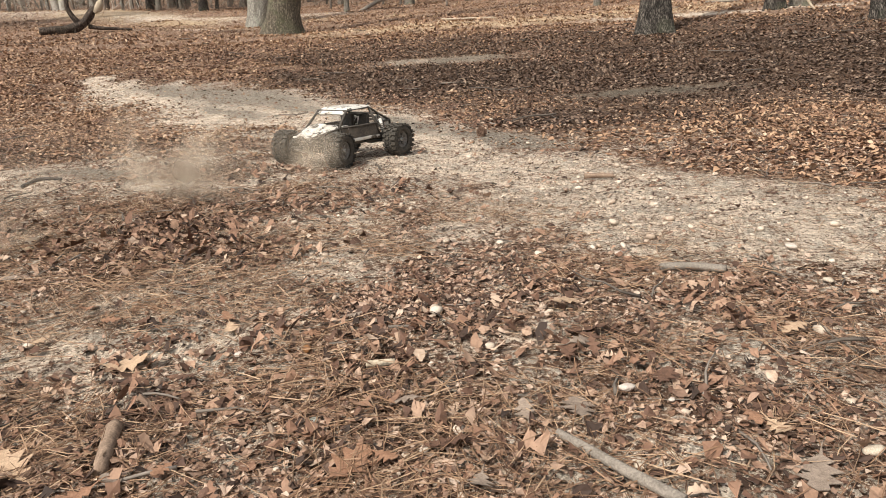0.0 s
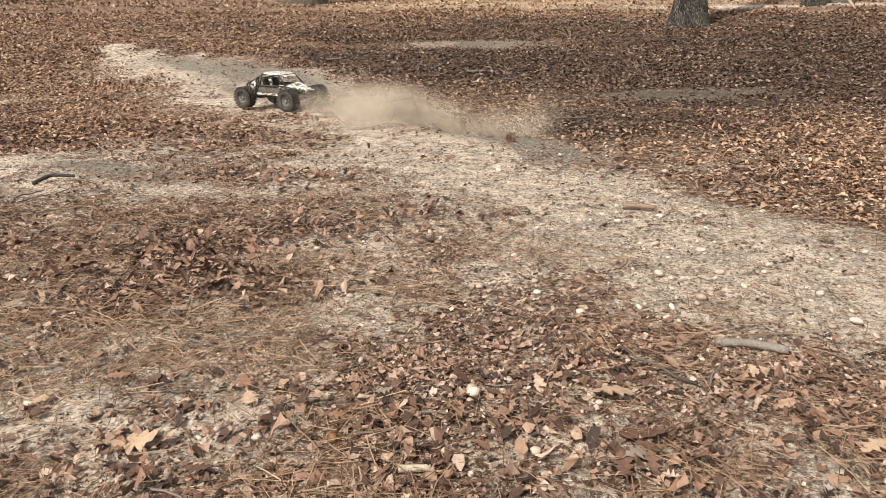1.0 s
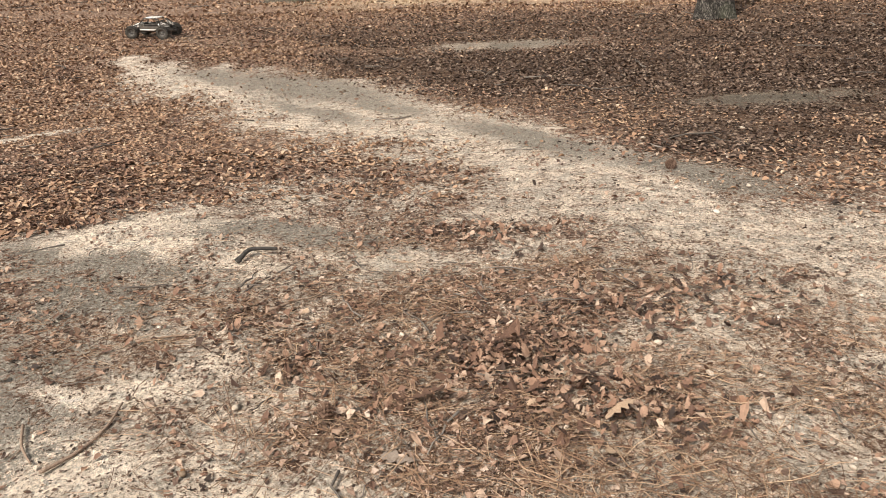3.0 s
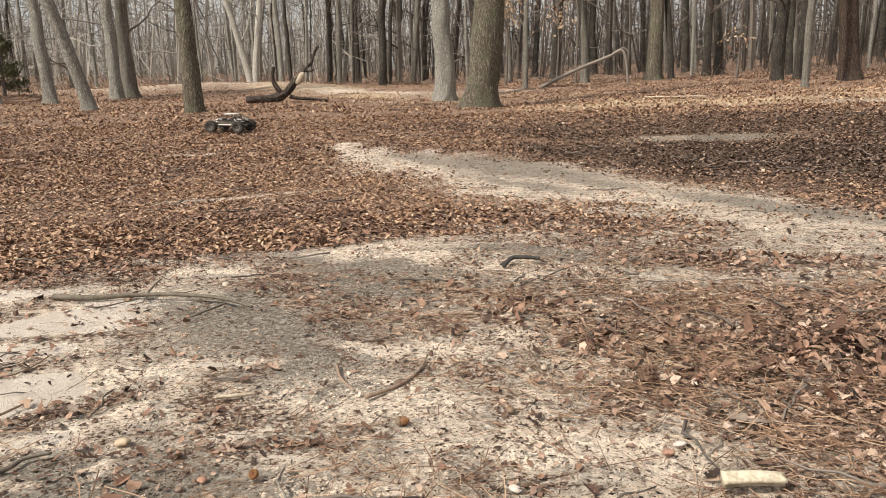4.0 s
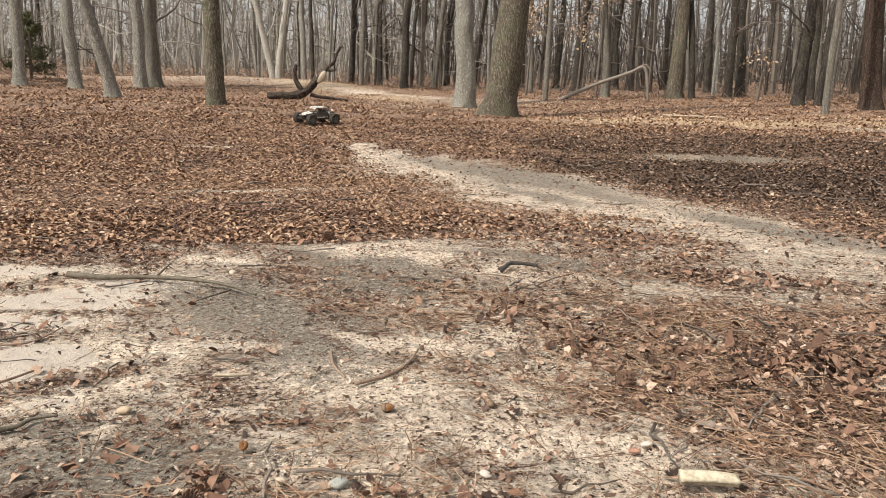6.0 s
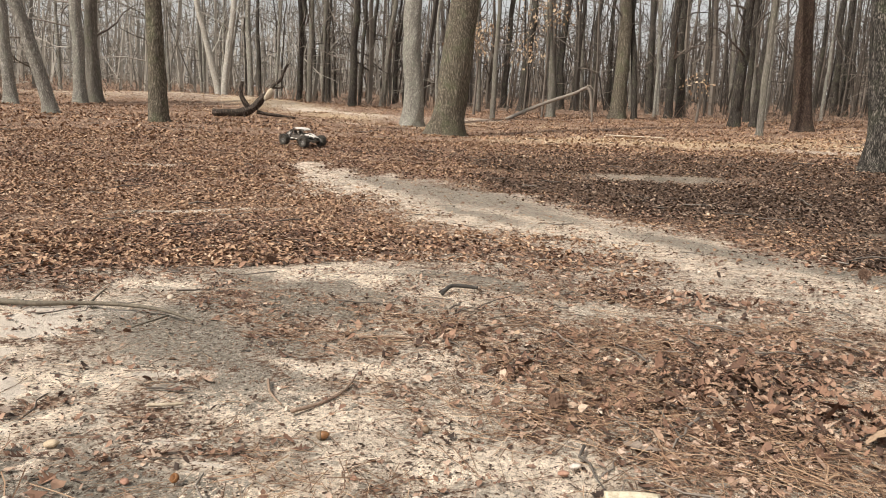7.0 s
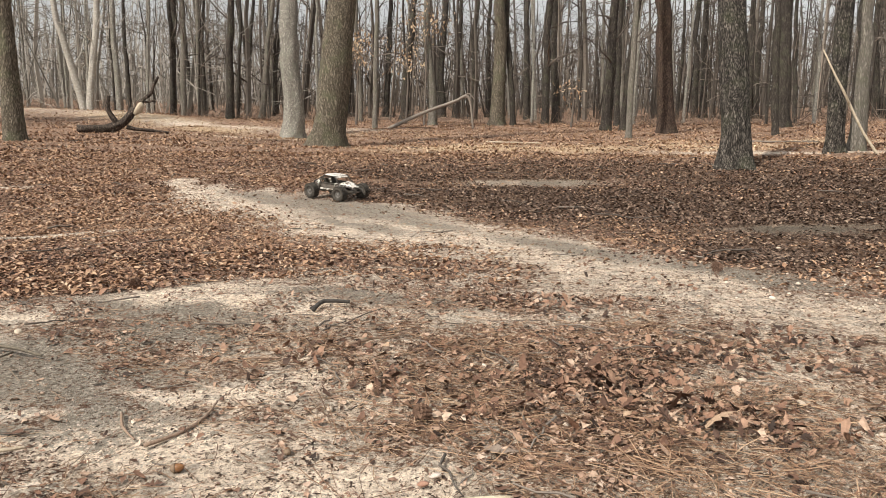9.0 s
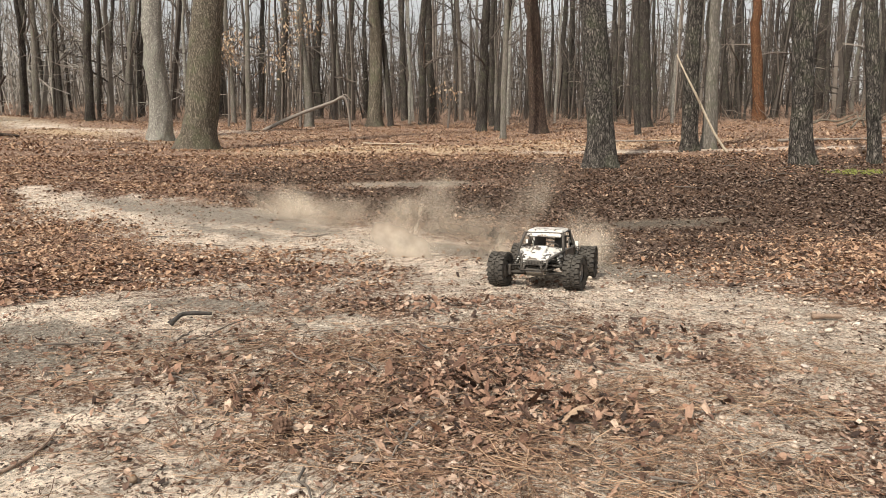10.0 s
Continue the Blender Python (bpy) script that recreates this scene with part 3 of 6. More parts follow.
TREE_LABEL = {
    "o": "stout oak with grey-brown furrowed bark, bare of leaves", "b": "dark oak trunk with deeply furrowed blackish bark",
    "l": "pale grey trunk patched with lichen, bare of leaves", "g": "slender smooth grey tree, bare of leaves",
    "d": "tall thin dark-barked woodland tree, bare of leaves", "r": "reddish-brown barked tree, bare of leaves",
    "u": "tree with rust-orange weathered bark, bare of leaves",
    "w": "slanting whitish birch stem, bare of leaves",
}
for k, (x, y, dia, lx, ly, kind) in enumerate(TREES):
    d = math.hypot(x + 1.2, y - 0.6)
    h = 11 + 6 * dia + (k * 7 % 5)
    make_tree(x, y, dia, lx, ly, kind, h, TREE_LABEL[kind], 100 + k, low=6.5 if d < 30 else 1.8, limbs=5 if d < 30 else 10)

# further trees between and behind these, out to the thick of the wood
filler = [make_tree(0, 0, dd, q * 0.03, -q * 0.02, kk, hh, TREE_LABEL[kk], 300 + i, 1.2, 8) for i, (dd, kk, hh, q) in enumerate([(0.16, "l", 10, 1), (0.22, "d", 13, -1), (0.28, "g", 14, 0.5), (0.13, "d", 8, 2), (0.2, "l", 12, -2)])]
r = np.random.default_rng(31)
spots = []
while len(spots) < 110:
    a, d = radians(r.uniform(28, 158)), r.uniform(37, 62)
    p = (-1.2 + d * math.cos(a), 0.6 + d * math.sin(a))
    if all(math.hypot(p[0] - q[0], p[1] - q[1]) > 1.3 for q in spots) and all(math.hypot(p[0] - q[0], p[1] - q[1]) > 1.0 for q in TREES):
        spots.append(p)
for a in range(165, 385, 11):
    d = r.uniform(14, 40)
    spots.append((-1.2 + d * math.cos(radians(a)), 0.6 + d * math.sin(radians(a))))
for i, (x, y) in enumerate(spots):
    m = pose(x, y, float(land(x, y)) - 0.03, 0, 0, r.uniform(0, 360))
    if i < len(filler):
        filler[i].matrix_world = m
    else:
        copy_thing(filler[i % len(filler)], m)

# the thick of the wood: stems and twigs beyond counting; paler grey to the west, darker brown to the east
FAR_TWIG = plain("far_brown_twig", (0.06, 0.05, 0.042), (0.26, 0.222, 0.185), 3.0, per_island=0.85)
FAR_GREY = plain("far_pale_twig", (0.15, 0.135, 0.115), (0.5, 0.46, 0.4), 3.0, per_island=0.85)
r = np.random.default_rng(77)


def bough(out, r, start, way, length, width, level):
    """A crooked thin bough that forks."""
    pts, p, d = [np.array(start)], np.array(start), np.array(way) / np.linalg.norm(way)
    for _ in range(3):
        d = d + r.normal(0, 0.28, 3)
        d /= np.linalg.norm(d)
        p = p + d * length / 3
        pts.append(p)
    out.append(tube(pts, width * np.array([1, 0.8, 0.6, 0.3]), 3, cap=False))
    if level:
        for k in (1, 2, 3):
            bough(out, r, pts[k], d + r.normal(0, 0.65, 3), length * r.uniform(0.4, 0.7), width * 0.5, level - 1)


woods = {0: [], 1: []}
for _ in range(620):
    a, d = radians(r.uniform(22, 165)), 44 + 90 * r.uniform(0, 1) ** 1.4
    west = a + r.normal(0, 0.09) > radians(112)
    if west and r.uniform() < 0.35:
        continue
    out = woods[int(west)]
    x, y = -1.2 + d * math.cos(a), 0.6 + d * math.sin(a)
    z, h, w = float(land(x, y)) - 0.2, r.uniform(8, 18), r.uniform(0.05, 0.17)
    q = np.cumsum(r.normal(0, 0.03, (6, 2)), axis=0) * h * 0.35 + r.normal(0, 0.04, 2) * np.linspace(0, h, 6)[:, None]
    pts = np.stack([x + q[:, 0] - q[0, 0], y + q[:, 1] - q[0, 1], z + np.linspace(0, h, 6)], -1)
    out.append(tube(pts, w * np.array([1.05, 0.9, 0.78, 0.62, 0.42, 0.15]), 4, cap=False))
    for _ in range(9):
        k = r.uniform(0.12, 0.95)
        s = np.array([np.interp(k, np.linspace(0, 1, 6), pts[:, i]) for i in range(3)])
        aa = r.uniform(0, 6.28)
        bough(out, r, s, (math.cos(aa), math.sin(aa), r.uniform(0.0, 1.4)), r.uniform(1.0, 3.6) * (1.1 - k * 0.5), w * 0.3 + 0.006, 1)
# saplings and twigs packed deep behind
for _ in range(1500):
    a, d = radians(r.uniform(20, 167)), r.uniform(46, 115)
    x, y = -1.2 + d * math.cos(a), 0.6 + d * math.sin(a)
    z, h, w = float(land(x, y)) - 0.2, r.uniform(2.5, 9), r.uniform(0.025, 0.1)
    q, b = r.normal(0, 0.1, 2) * h, r.normal(0, 0.05, 2) * h
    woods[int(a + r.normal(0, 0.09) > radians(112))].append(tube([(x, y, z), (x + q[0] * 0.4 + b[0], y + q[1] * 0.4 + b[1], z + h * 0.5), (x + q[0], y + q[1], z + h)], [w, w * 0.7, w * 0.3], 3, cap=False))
for _ in range(9000):
    a, d = radians(r.uniform(20, 167)), r.uniform(40, 110)
    x, y = -1.2 + d * math.cos(a), 0.6 + d * math.sin(a)
    z = float(land(x, y)) + r.uniform(0, 1) ** 1.8 * 0.13 * d
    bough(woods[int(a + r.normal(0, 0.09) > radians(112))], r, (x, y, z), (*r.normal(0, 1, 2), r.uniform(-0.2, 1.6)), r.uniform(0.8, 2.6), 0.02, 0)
# the far slope, closed by stems and twigs
for _ in range(2600):
    a, d = radians(r.uniform(18, 168)), r.uniform(95, 190)
    x, y = -1.2 + d * math.cos(a), 0.6 + d * math.sin(a)
    z, h, w = float(land(x, y)) - 0.2, r.uniform(5, 17), r.uniform(0.06, 0.17)
    q, b = r.normal(0, 0.07, 2) * h, r.normal(0, 0.04, 2) * h
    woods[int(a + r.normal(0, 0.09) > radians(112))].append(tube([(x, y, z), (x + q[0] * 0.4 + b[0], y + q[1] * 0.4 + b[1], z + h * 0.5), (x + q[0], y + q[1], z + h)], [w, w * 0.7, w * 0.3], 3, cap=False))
for _ in range(26000):
    a, d = radians(r.uniform(18, 168)), r.uniform(80, 170)
    x, y = -1.2 + d * math.cos(a), 0.6 + d * math.sin(a)
    z = float(land(x, y)) + r.uniform(0, 1) ** 1.5 * 0.1 * d
    e = np.array([x, y, z]) + np.array([*r.normal(0, 1, 2), r.uniform(-0.2, 1.6)]) * r.uniform(0.7, 2.0)
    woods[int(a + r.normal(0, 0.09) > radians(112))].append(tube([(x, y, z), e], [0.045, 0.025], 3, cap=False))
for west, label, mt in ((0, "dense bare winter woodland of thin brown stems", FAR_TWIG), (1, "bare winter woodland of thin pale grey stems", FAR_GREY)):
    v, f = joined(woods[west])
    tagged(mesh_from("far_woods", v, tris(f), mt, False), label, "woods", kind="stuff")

# low brush at the wood's edge
out = []
for _ in range(3200):
    a, d = radians(r.uniform(22, 165)), 36 + 50 * r.uniform(0, 1) ** 1.5
    x, y = -1.2 + d * math.cos(a), 0.6 + d * math.sin(a)
    z = float(land(x, y)) - 0.05
    for _ in range(4):
        bough(out, r, (x, y, z), (*r.normal(0, 0.8, 2), r.uniform(0.2, 1.2)), r.uniform(0.3, 1.3), 0.011, 0)
v, f = joined(out)
BRUSH = plain("brush_twig", (0.1, 0.07, 0.052), (0.3, 0.215, 0.16), 5.0, per_island=0.7)
tagged(mesh_from("undergrowth", v, tris(f), BRUSH, False), "low leafless brown brush along the woodland edge", "undergrowth", kind="stuff")


# ---------------------------------------------------------------- leaf litter
def leaf_template(stations, widths, bend, curl, twist):
    """A lobed leaf along x, 1 long: midrib and two rims."""
    s, w = np.array(stations), np.array(widths)
    n = len(s)
    droop = bend * (s - 0.4) ** 2
    mid = np.stack([s - 0.5, 0 * s, droop], -1)
    rims = []
    for side in (1, -1):
        z = droop + curl * w ** 2 * 2.2 + side * twist * w * (s - 0.5)
        rims.append(np.stack([s - 0.5 + 0.1 * w, side * w, z], -1))
    v = np.concatenate([mid, *rims])
    f = []
    for i in range(n - 1):
        for o in (n, 2 * n):
            q = [(i, o + i, o + i + 1), (i, o + i + 1, i + 1)]
            f += q if o == n else [(a, c, b) for a, b, c in q]
    return v, np.array(f)


OAK_S, OAK_W = [0, 0.15, 0.27, 0.36, 0.48, 0.57, 0.7, 0.79, 0.9, 1.0], [0.015, 0.03, 0.2, 0.09, 0.36, 0.12, 0.33, 0.13, 0.16, 0.01]
WHITE_S, WHITE_W = [0, 0.16, 0.28, 0.36, 0.47, 0.55, 0.66, 0.75, 0.87, 1.0], [0.015, 0.04, 0.15, 0.1, 0.24, 0.15, 0.28, 0.2, 0.22, 0.03]
LOW_S, LOW_W = [0, 0.35, 0.7, 1.0], [0.02, 0.26, 0.28, 0.03]
r = np.random.default_rng(3)
NEAR_LEAVES = [leaf_template(OAK_S if i % 2 else WHITE_S, np.array(OAK_W if i % 2 else WHITE_W) * r.uniform(0.8, 1.15), r.uniform(-0.9, 0.9), r.uniform(-0.9, 1.6), r.uniform(-0.7, 0.7)) for i in range(10)]
MID_LEAVES = [leaf_template(LOW_S, np.array(LOW_W) * r.uniform(0.7, 1.1), r.uniform(-1.0, 1.0), r.uniform(-1.0, 1.9), r.uniform(-0.8, 0.8)) for i in range(8)]
FAR_LEAVES = [(np.array([(-0.5, 0, 0), (0, -0.34, a), (0.5, 0, b), (0, 0.34, c)]), np.array([(0, 1, 2), (0, 2, 3)])) for a, b, c in [(0.2, -0.1, 0.25), (-0.2, 0.2, 0.1), (0.3, 0.1, -0.2), (0.1, 0.3, 0.3)]]

SCRAPS = []
for _ in range(9):
    k = 6
    a = np.sort(r.uniform(0, 2 * np.pi, k) * 0.35 + np.arange(k) * 2 * np.pi / k)
    d = r.uniform(0.22, 0.58, k)
    rim = np.stack([np.cos(a) * d * 1.25, np.sin(a) * d * 0.8, r.normal(0, 0.13, k)], -1)
    SCRAPS.append((np.concatenate([[[0, 0, 0]], rim]), np.array([(0, 1 + i, 1 + (i + 1) % k) for i in range(k)])))


def scatter(name, label, category, templates, x, y, size, tilt, lift, mat, r, squash=1.0, smooth=False):
    """Lays copies of the templates on the ground, joined into one mesh."""
    which = r.integers(0, len(templates), len(x))
    z = relief(x, y)
    vs, fs, at = [], [], 0
    for k, (tv, tf) in enumerate(templates):
        sel = np.nonzero(which == k)[0]
        if not len(sel):
            continue
        n = len(sel)
        yaw, tx, ty = r.uniform(0, 2 * np.pi, n), np.clip(r.normal(0, tilt, n), -0.8, 0.8), np.clip(r.normal(0, tilt, n), -0.8, 0.8)
        c, s = np.cos(yaw)[:, None], np.sin(yaw)[:, None]
        sc = size[sel][:, None]
        px, py, pz = tv[None, :, 0] * sc, tv[None, :, 1] * sc * r.uniform(0.75, 1.2, (n, 1)), tv[None, :, 2] * sc * squash
        pz = pz + px * np.tan(tx)[:, None] + py * np.tan(ty)[:, None]
        low = pz.min(axis=1, keepdims=True)
        v = np.stack([x[sel][:, None] + px * c - py * s, y[sel][:, None] + px * s + py * c, z[sel][:, None] + pz - low * 0.75 + (lift * r.uniform(0, 1, n))[:, None]], -1)
        vs.append(v.reshape(-1, 3))
        fs.append((tf[None] + (np.arange(n) * len(tv))[:, None, None] + at).reshape(-1, tf.shape[1]))
        at += n * len(tv)
    return tagged(mesh_from(name, np.concatenate(vs), np.concatenate(fs), mat, smooth), label, category, kind="stuff")


def sector(r, n, r0, r1, a0, a1):
    d, a = np.sqrt(r.uniform(r0 * r0, r1 * r1, n)), np.radians(r.uniform(a0, a1, n))
    return -1.2 + d * np.cos(a), 0.6 + d * np.sin(a)


def keep(x, y, chance, r):
    k = r.uniform(0, 1, len(x)) < chance
    return x[k], y[k]


r = np.random.default_rng(11)
x, y = r.uniform(-5.0, 3.0, 12000), r.uniform(0.95, 5.2, 12000)
s_, d_, t_, shaded_, c_ = masks(x, y)
drifted = np.clip((c_ - 0.75) * 4, 0, 1)
x, y = keep(x, y, c_ * (0.34 + 0.66 * drifted), r)
scatter("leaf_litter", "curled brown oak leaves strewn over the sandy floor", "leaf litter", NEAR_LEAVES, x, y, r.uniform(0.02, 0.062, len(x)), 0.2, 0.008, LEAF, r)

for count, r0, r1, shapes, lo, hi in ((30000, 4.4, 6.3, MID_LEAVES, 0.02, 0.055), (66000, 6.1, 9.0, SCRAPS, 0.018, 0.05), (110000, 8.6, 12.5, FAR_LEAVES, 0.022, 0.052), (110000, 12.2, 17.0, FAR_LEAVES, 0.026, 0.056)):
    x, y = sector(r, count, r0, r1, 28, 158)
    s_, d_, t_, shaded_, c_ = masks(x, y)
    in_shade = r.uniform(0, 1, len(x)) < shaded_
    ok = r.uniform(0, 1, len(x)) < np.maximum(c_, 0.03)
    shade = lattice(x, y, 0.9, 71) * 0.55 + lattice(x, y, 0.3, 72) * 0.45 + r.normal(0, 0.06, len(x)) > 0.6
    # leaves inside the shade mask get the darkened leaf colour
    for lab, sel, mt in (("thick drift of dry russet oak leaves", ok & ~in_shade & ~shade, LEAF_FAR), ("older darker oak leaves in the drift", ok & ~in_shade & shade, LEAF), ("oak leaves in a darker colour that stands in for shade", ok & in_shade, LEAF_SHADED)):
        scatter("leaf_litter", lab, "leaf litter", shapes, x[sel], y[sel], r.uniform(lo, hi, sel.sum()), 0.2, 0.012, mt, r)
# torn pieces of leaf near by
x, y = r.uniform(-4.8, 2.6, 170000), r.uniform(0.95, 5.4, 170000)
c_ = masks(x, y)[4]
clump = np.clip((lattice(x, y, 0.32, 61) * 0.6 + lattice(x, y, 0.13, 62) * 0.4 - 0.33) * 4, 0.03, 1)
x, y = keep(x, y, np.clip(c_ * 1.2, 0.05, 1) * clump * 0.9, r)
half = np.arange(len(x)) % 4 > 0
for sel, shapes, lo, hi in ((half, SCRAPS, 0.006, 0.022), (~half, SCRAPS, 0.012, 0.036)):
    scatter("leaf_fragments", "torn brown scraps of oak leaf on sand", "leaf litter", shapes, x[sel], y[sel], r.uniform(lo, hi, sel.sum()), 0.25, 0.008, LEAF, r)
x, y = sector(r, 90000, 13, 36, 28, 158)
x, y = keep(x, y, masks(x, y)[2], r)
scatter("leaf_litter", "straw-pale bleached leaves and dead grass", "leaf litter", FAR_LEAVES, x, y, r.uniform(0.03, 0.075, len(x)), 0.25, 0.01, LEAF_RUST, r)
x, y = sector(r, 110000, 16, 40, 28, 158)
c_ = masks(x, y)[4]
x, y = keep(x, y, c_, r)
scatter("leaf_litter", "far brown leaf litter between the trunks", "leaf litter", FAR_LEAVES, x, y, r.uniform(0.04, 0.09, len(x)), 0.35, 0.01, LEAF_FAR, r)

# matted broken litter, thickest east of the bare sand
for count, shapes, lo, hi in ((90000, FAR_LEAVES, 0.006, 0.02), (28000, SCRAPS, 0.012, 0.034)):
    x, y = r.uniform(-3.2, 2.6, count), r.uniform(0.95, 5.2, count)
    near = np.hypot(x - 0.2, y - 0.6)
    mat_ = np.clip(np.interp(x, [-2.3, -1.1], [0.12, 1.0]) * np.clip((lattice(x, y, 0.36, 63) * 0.55 + lattice(x, y, 0.12, 64) * 0.45 - 0.3) * 3.5, 0.1, 1), 0, 1)
    x, y = keep(x, y, mat_ * np.clip(2.4 - near / 1.9, 0.25, 1) * (1 - 0.75 * track_mask(x, y)) * np.clip(masks(x, y)[4] * 1.3, 0.15, 1), r)
    scatter("leaf_fragments", "matted weathered scraps of leaf and bark", "leaf litter", shapes, x, y, r.uniform(lo, hi, len(x)), 0.22, 0.008, WEATHERED, r)

# heaps of curled leaves that stand above the rest
for cx, cy, wide, tall, n_ in ((-1.03, 3.08, 0.2, 0.035, 260), (-1.1, 4.3, 0.22, 0.04, 260), (-0.72, 2.78, 0.2, 0.03, 220), (-0.2, 3.7, 0.22, 0.03, 180), (-0.62, 3.45, 0.25, 0.03, 220), (2.6, 6.3, 0.9, 0.08, 1500), (-1.7, 5.6, 0.3, 0.03, 240)):
    x, y = r.normal(cx, wide, n_), r.normal(cy, wide * 0.6, n_)
    heap = scatter("leaf_heap", "loose heap of curled brown oak leaves", "leaf litter", NEAR_LEAVES, x, y, r.uniform(0.018, 0.055, n_), 0.3, 0.012, LEAF if cx < 2 else LEAF_FAR, r)
    co = np.empty(len(heap.data.vertices) * 3, np.float32)
    heap.data.vertices.foreach_get("co", co)
    co = co.reshape(-1, 3)
    co[:, 2] += tall * np.exp(-((co[:, 0] - cx) / wide) ** 2 - ((co[:, 1] - cy) / (wide * 0.6)) ** 2)
    heap.data.vertices.foreach_set("co", co.ravel())

# crumbs of leaf, bark and soil
CRUMBS = [(np.array([(-0.5, 0, 0), (0.1, -0.4, 0.1), (0.5, 0.1, 0), (-0.1, 0.45, 0.15), (0, 0, 0.4)]) * k, np.array([(0, 1, 4), (1, 2, 4), (2, 3, 4), (3, 0, 4)])) for k in (np.array([1, 0.8, 0.8]), np.array([1.4, 0.35, 0.5]), np.array([1.9, 0.22, 0.3]), np.array([1.2, 0.7, 0.3]))]
x, y = r.uniform(-4.8, 2.6, 150000), r.uniform(0.95, 6.0, 150000)
s_, d_, t_, shaded_, c_ = masks(x, y)
near = np.hypot(x + 0.9, y - 0.7)
clump = np.clip((lattice(x, y, 0.3, 21) * 0.6 + lattice(x, y, 0.11, 22) * 0.4 - 0.3) * 3, 0.06, 1)
white_ = blobs(x, y, WHITE[:4])
x, y = keep(x, y, clump * np.clip(1.9 - near / 3.6, 0.12, 1) * (1 - 0.93 * white_) * (1 - 0.55 * track_mask(x, y)), r)
scatter("litter_crumbs", "crumbled leaf and bark fragments on sand", "litter", CRUMBS, x, y, np.clip(r.lognormal(-5.0, 0.45, len(x)), 0.003, 0.02), 0.25, 0.002, CRUMB, r)
x, y = sector(r, 110000, 3.5, 13, 40, 150)
x, y = keep(x, y, np.clip(track_mask(x, y), 0, 1) * np.clip(lattice(x, y, 0.5, 23) * 0.6 + lattice(x, y, 0.15, 24) * 0.4 - 0.25, 0.03, 1), r)
scatter("litter_crumbs", "dark leaf scraps lying on the sandy track", "litter", FAR_LEAVES, x, y, r.uniform(0.006, 0.026, len(x)), 0.12, 0.002, CRUMB, r)

# pine needles, bent and in loose swathes
NEEDLES = []
for k in range(8):
    s = np.linspace(-0.5, 0.5, 3)
    by = r.uniform(-0.28, 0.28) * (s * s - 0.08)
    z = 0.03 + r.uniform(-0.1, 0.25) * (s * s - 0.1)
    v = np.concatenate([np.stack([s, by - 0.008, z], -1), np.stack([s, by + 0.008, z], -1), np.stack([s, by, z + 0.012], -1)])
    f = []
    for i in range(2):
        f += [(i, i + 1, 7 + i), (i, 7 + i, 6 + i), (3 + i, 6 + i, 7 + i), (3 + i, 7 + i, 4 + i)]
    NEEDLES.append((v, np.array(f)))
x, y = r.uniform(-4.6, 2.4, 42000), r.uniform(0.95, 4.4, 42000)
clump = np.clip((lattice(x, y, 0.6, 31) * 0.7 + lattice(x, y, 0.2, 32) * 0.3 - 0.35) * 3, 0.04, 1)
x, y = keep(x, y, clump * (1 - 0.85 * blobs(x, y, WHITE[:4])) * (1 - 0.9 * track_mask(x, y)) * np.clip(2.2 - np.hypot(x + 0.9, y - 0.7) / 2, 0.1, 1) * np.clip(masks(x, y)[4] * 1.1, 0.1, 1), r)
scatter("pine_needles", "loose tawny pine needles among the leaves", "pine needles", NEEDLES, x, y, r.uniform(0.04, 0.12, len(x)), 0.1, 0.012, NEEDLE, r)


x, y = r.uniform(-3.0, 1.6, 60000), r.uniform(1.2, 3.5, 60000)
x, y = keep(x, y, blobs(x + (lattice(x, y, 0.25, 33) - 0.5) * 0.3, y + (lattice(x, y, 0.25, 34) - 0.5) * 0.3, NEEDLED) * np.clip((lattice(x, y, 0.18, 35) - 0.3) * 1.6, 0.03, 1) * 0.5, r)
scatter("pine_needles", "matted orange-brown pine needles between oak leaves", "pine needles", NEEDLES, x, y, r.uniform(0.035, 0.09, len(x)), 0.16, 0.018, NEEDLE, r)
x, y = r.uniform(-3.0, 1.6, 60000), r.uniform(1.2, 3.6, 60000)
x, y = keep(x, y, blobs(x + (lattice(x, y, 0.25, 43) - 0.5) * 0.4, y + (lattice(x, y, 0.25, 44) - 0.5) * 0.4, NEEDLED, 0.7) * np.clip((lattice(x, y, 0.12, 45) - 0.3) * 2, 0.05, 1) * 0.45, r)
scatter("leaf_fragments", "broken dark oak leaves heaped with needles", "leaf litter", SCRAPS, x, y, r.uniform(0.012, 0.045, len(x)), 0.4, 0.015, LEAF, r)


# fine needles matted into the litter
STRANDS = []
for bend in (-0.22, -0.12, -0.05, 0.06, 0.14, 0.25):
    t_ = np.array([-0.5, 0.0, 0.5])
    by = bend * (0.25 - t_ ** 2)
    STRANDS.append((np.concatenate([np.stack([t_, by - 0.009, 0.02 + 0 * t_], -1), np.stack([t_, by + 0.009, 0.028 + 0 * t_], -1)]), np.array([(0, 1, 4), (0, 4, 3), (1, 2, 5), (1, 5, 4)])))
x, y = r.uniform(-3.0, 2.4, 66000), r.uniform(0.95, 4.6, 66000)
clump = np.clip((lattice(x, y, 0.5, 36) * 0.6 + lattice(x, y, 0.16, 37) * 0.4 - 0.32) * 3.2, 0.06, 1)
x, y = keep(x, y, clump * np.interp(x, [-2.4, -1.4], [0.2, 1.0]) * np.clip(2.5 - np.hypot(x + 0.3, y - 0.7) / 1.7, 0.1, 1) * (1 - 0.85 * track_mask(x, y)) * (1 - 0.9 * blobs(x, y, WHITE[:4])), r)
scatter("pine_needles", "fallen brown pine needles matted in the litter", "pine needles", STRANDS, x, y, r.uniform(0.05, 0.13, len(x)), 0.12, 0.016, NEEDLE, r)


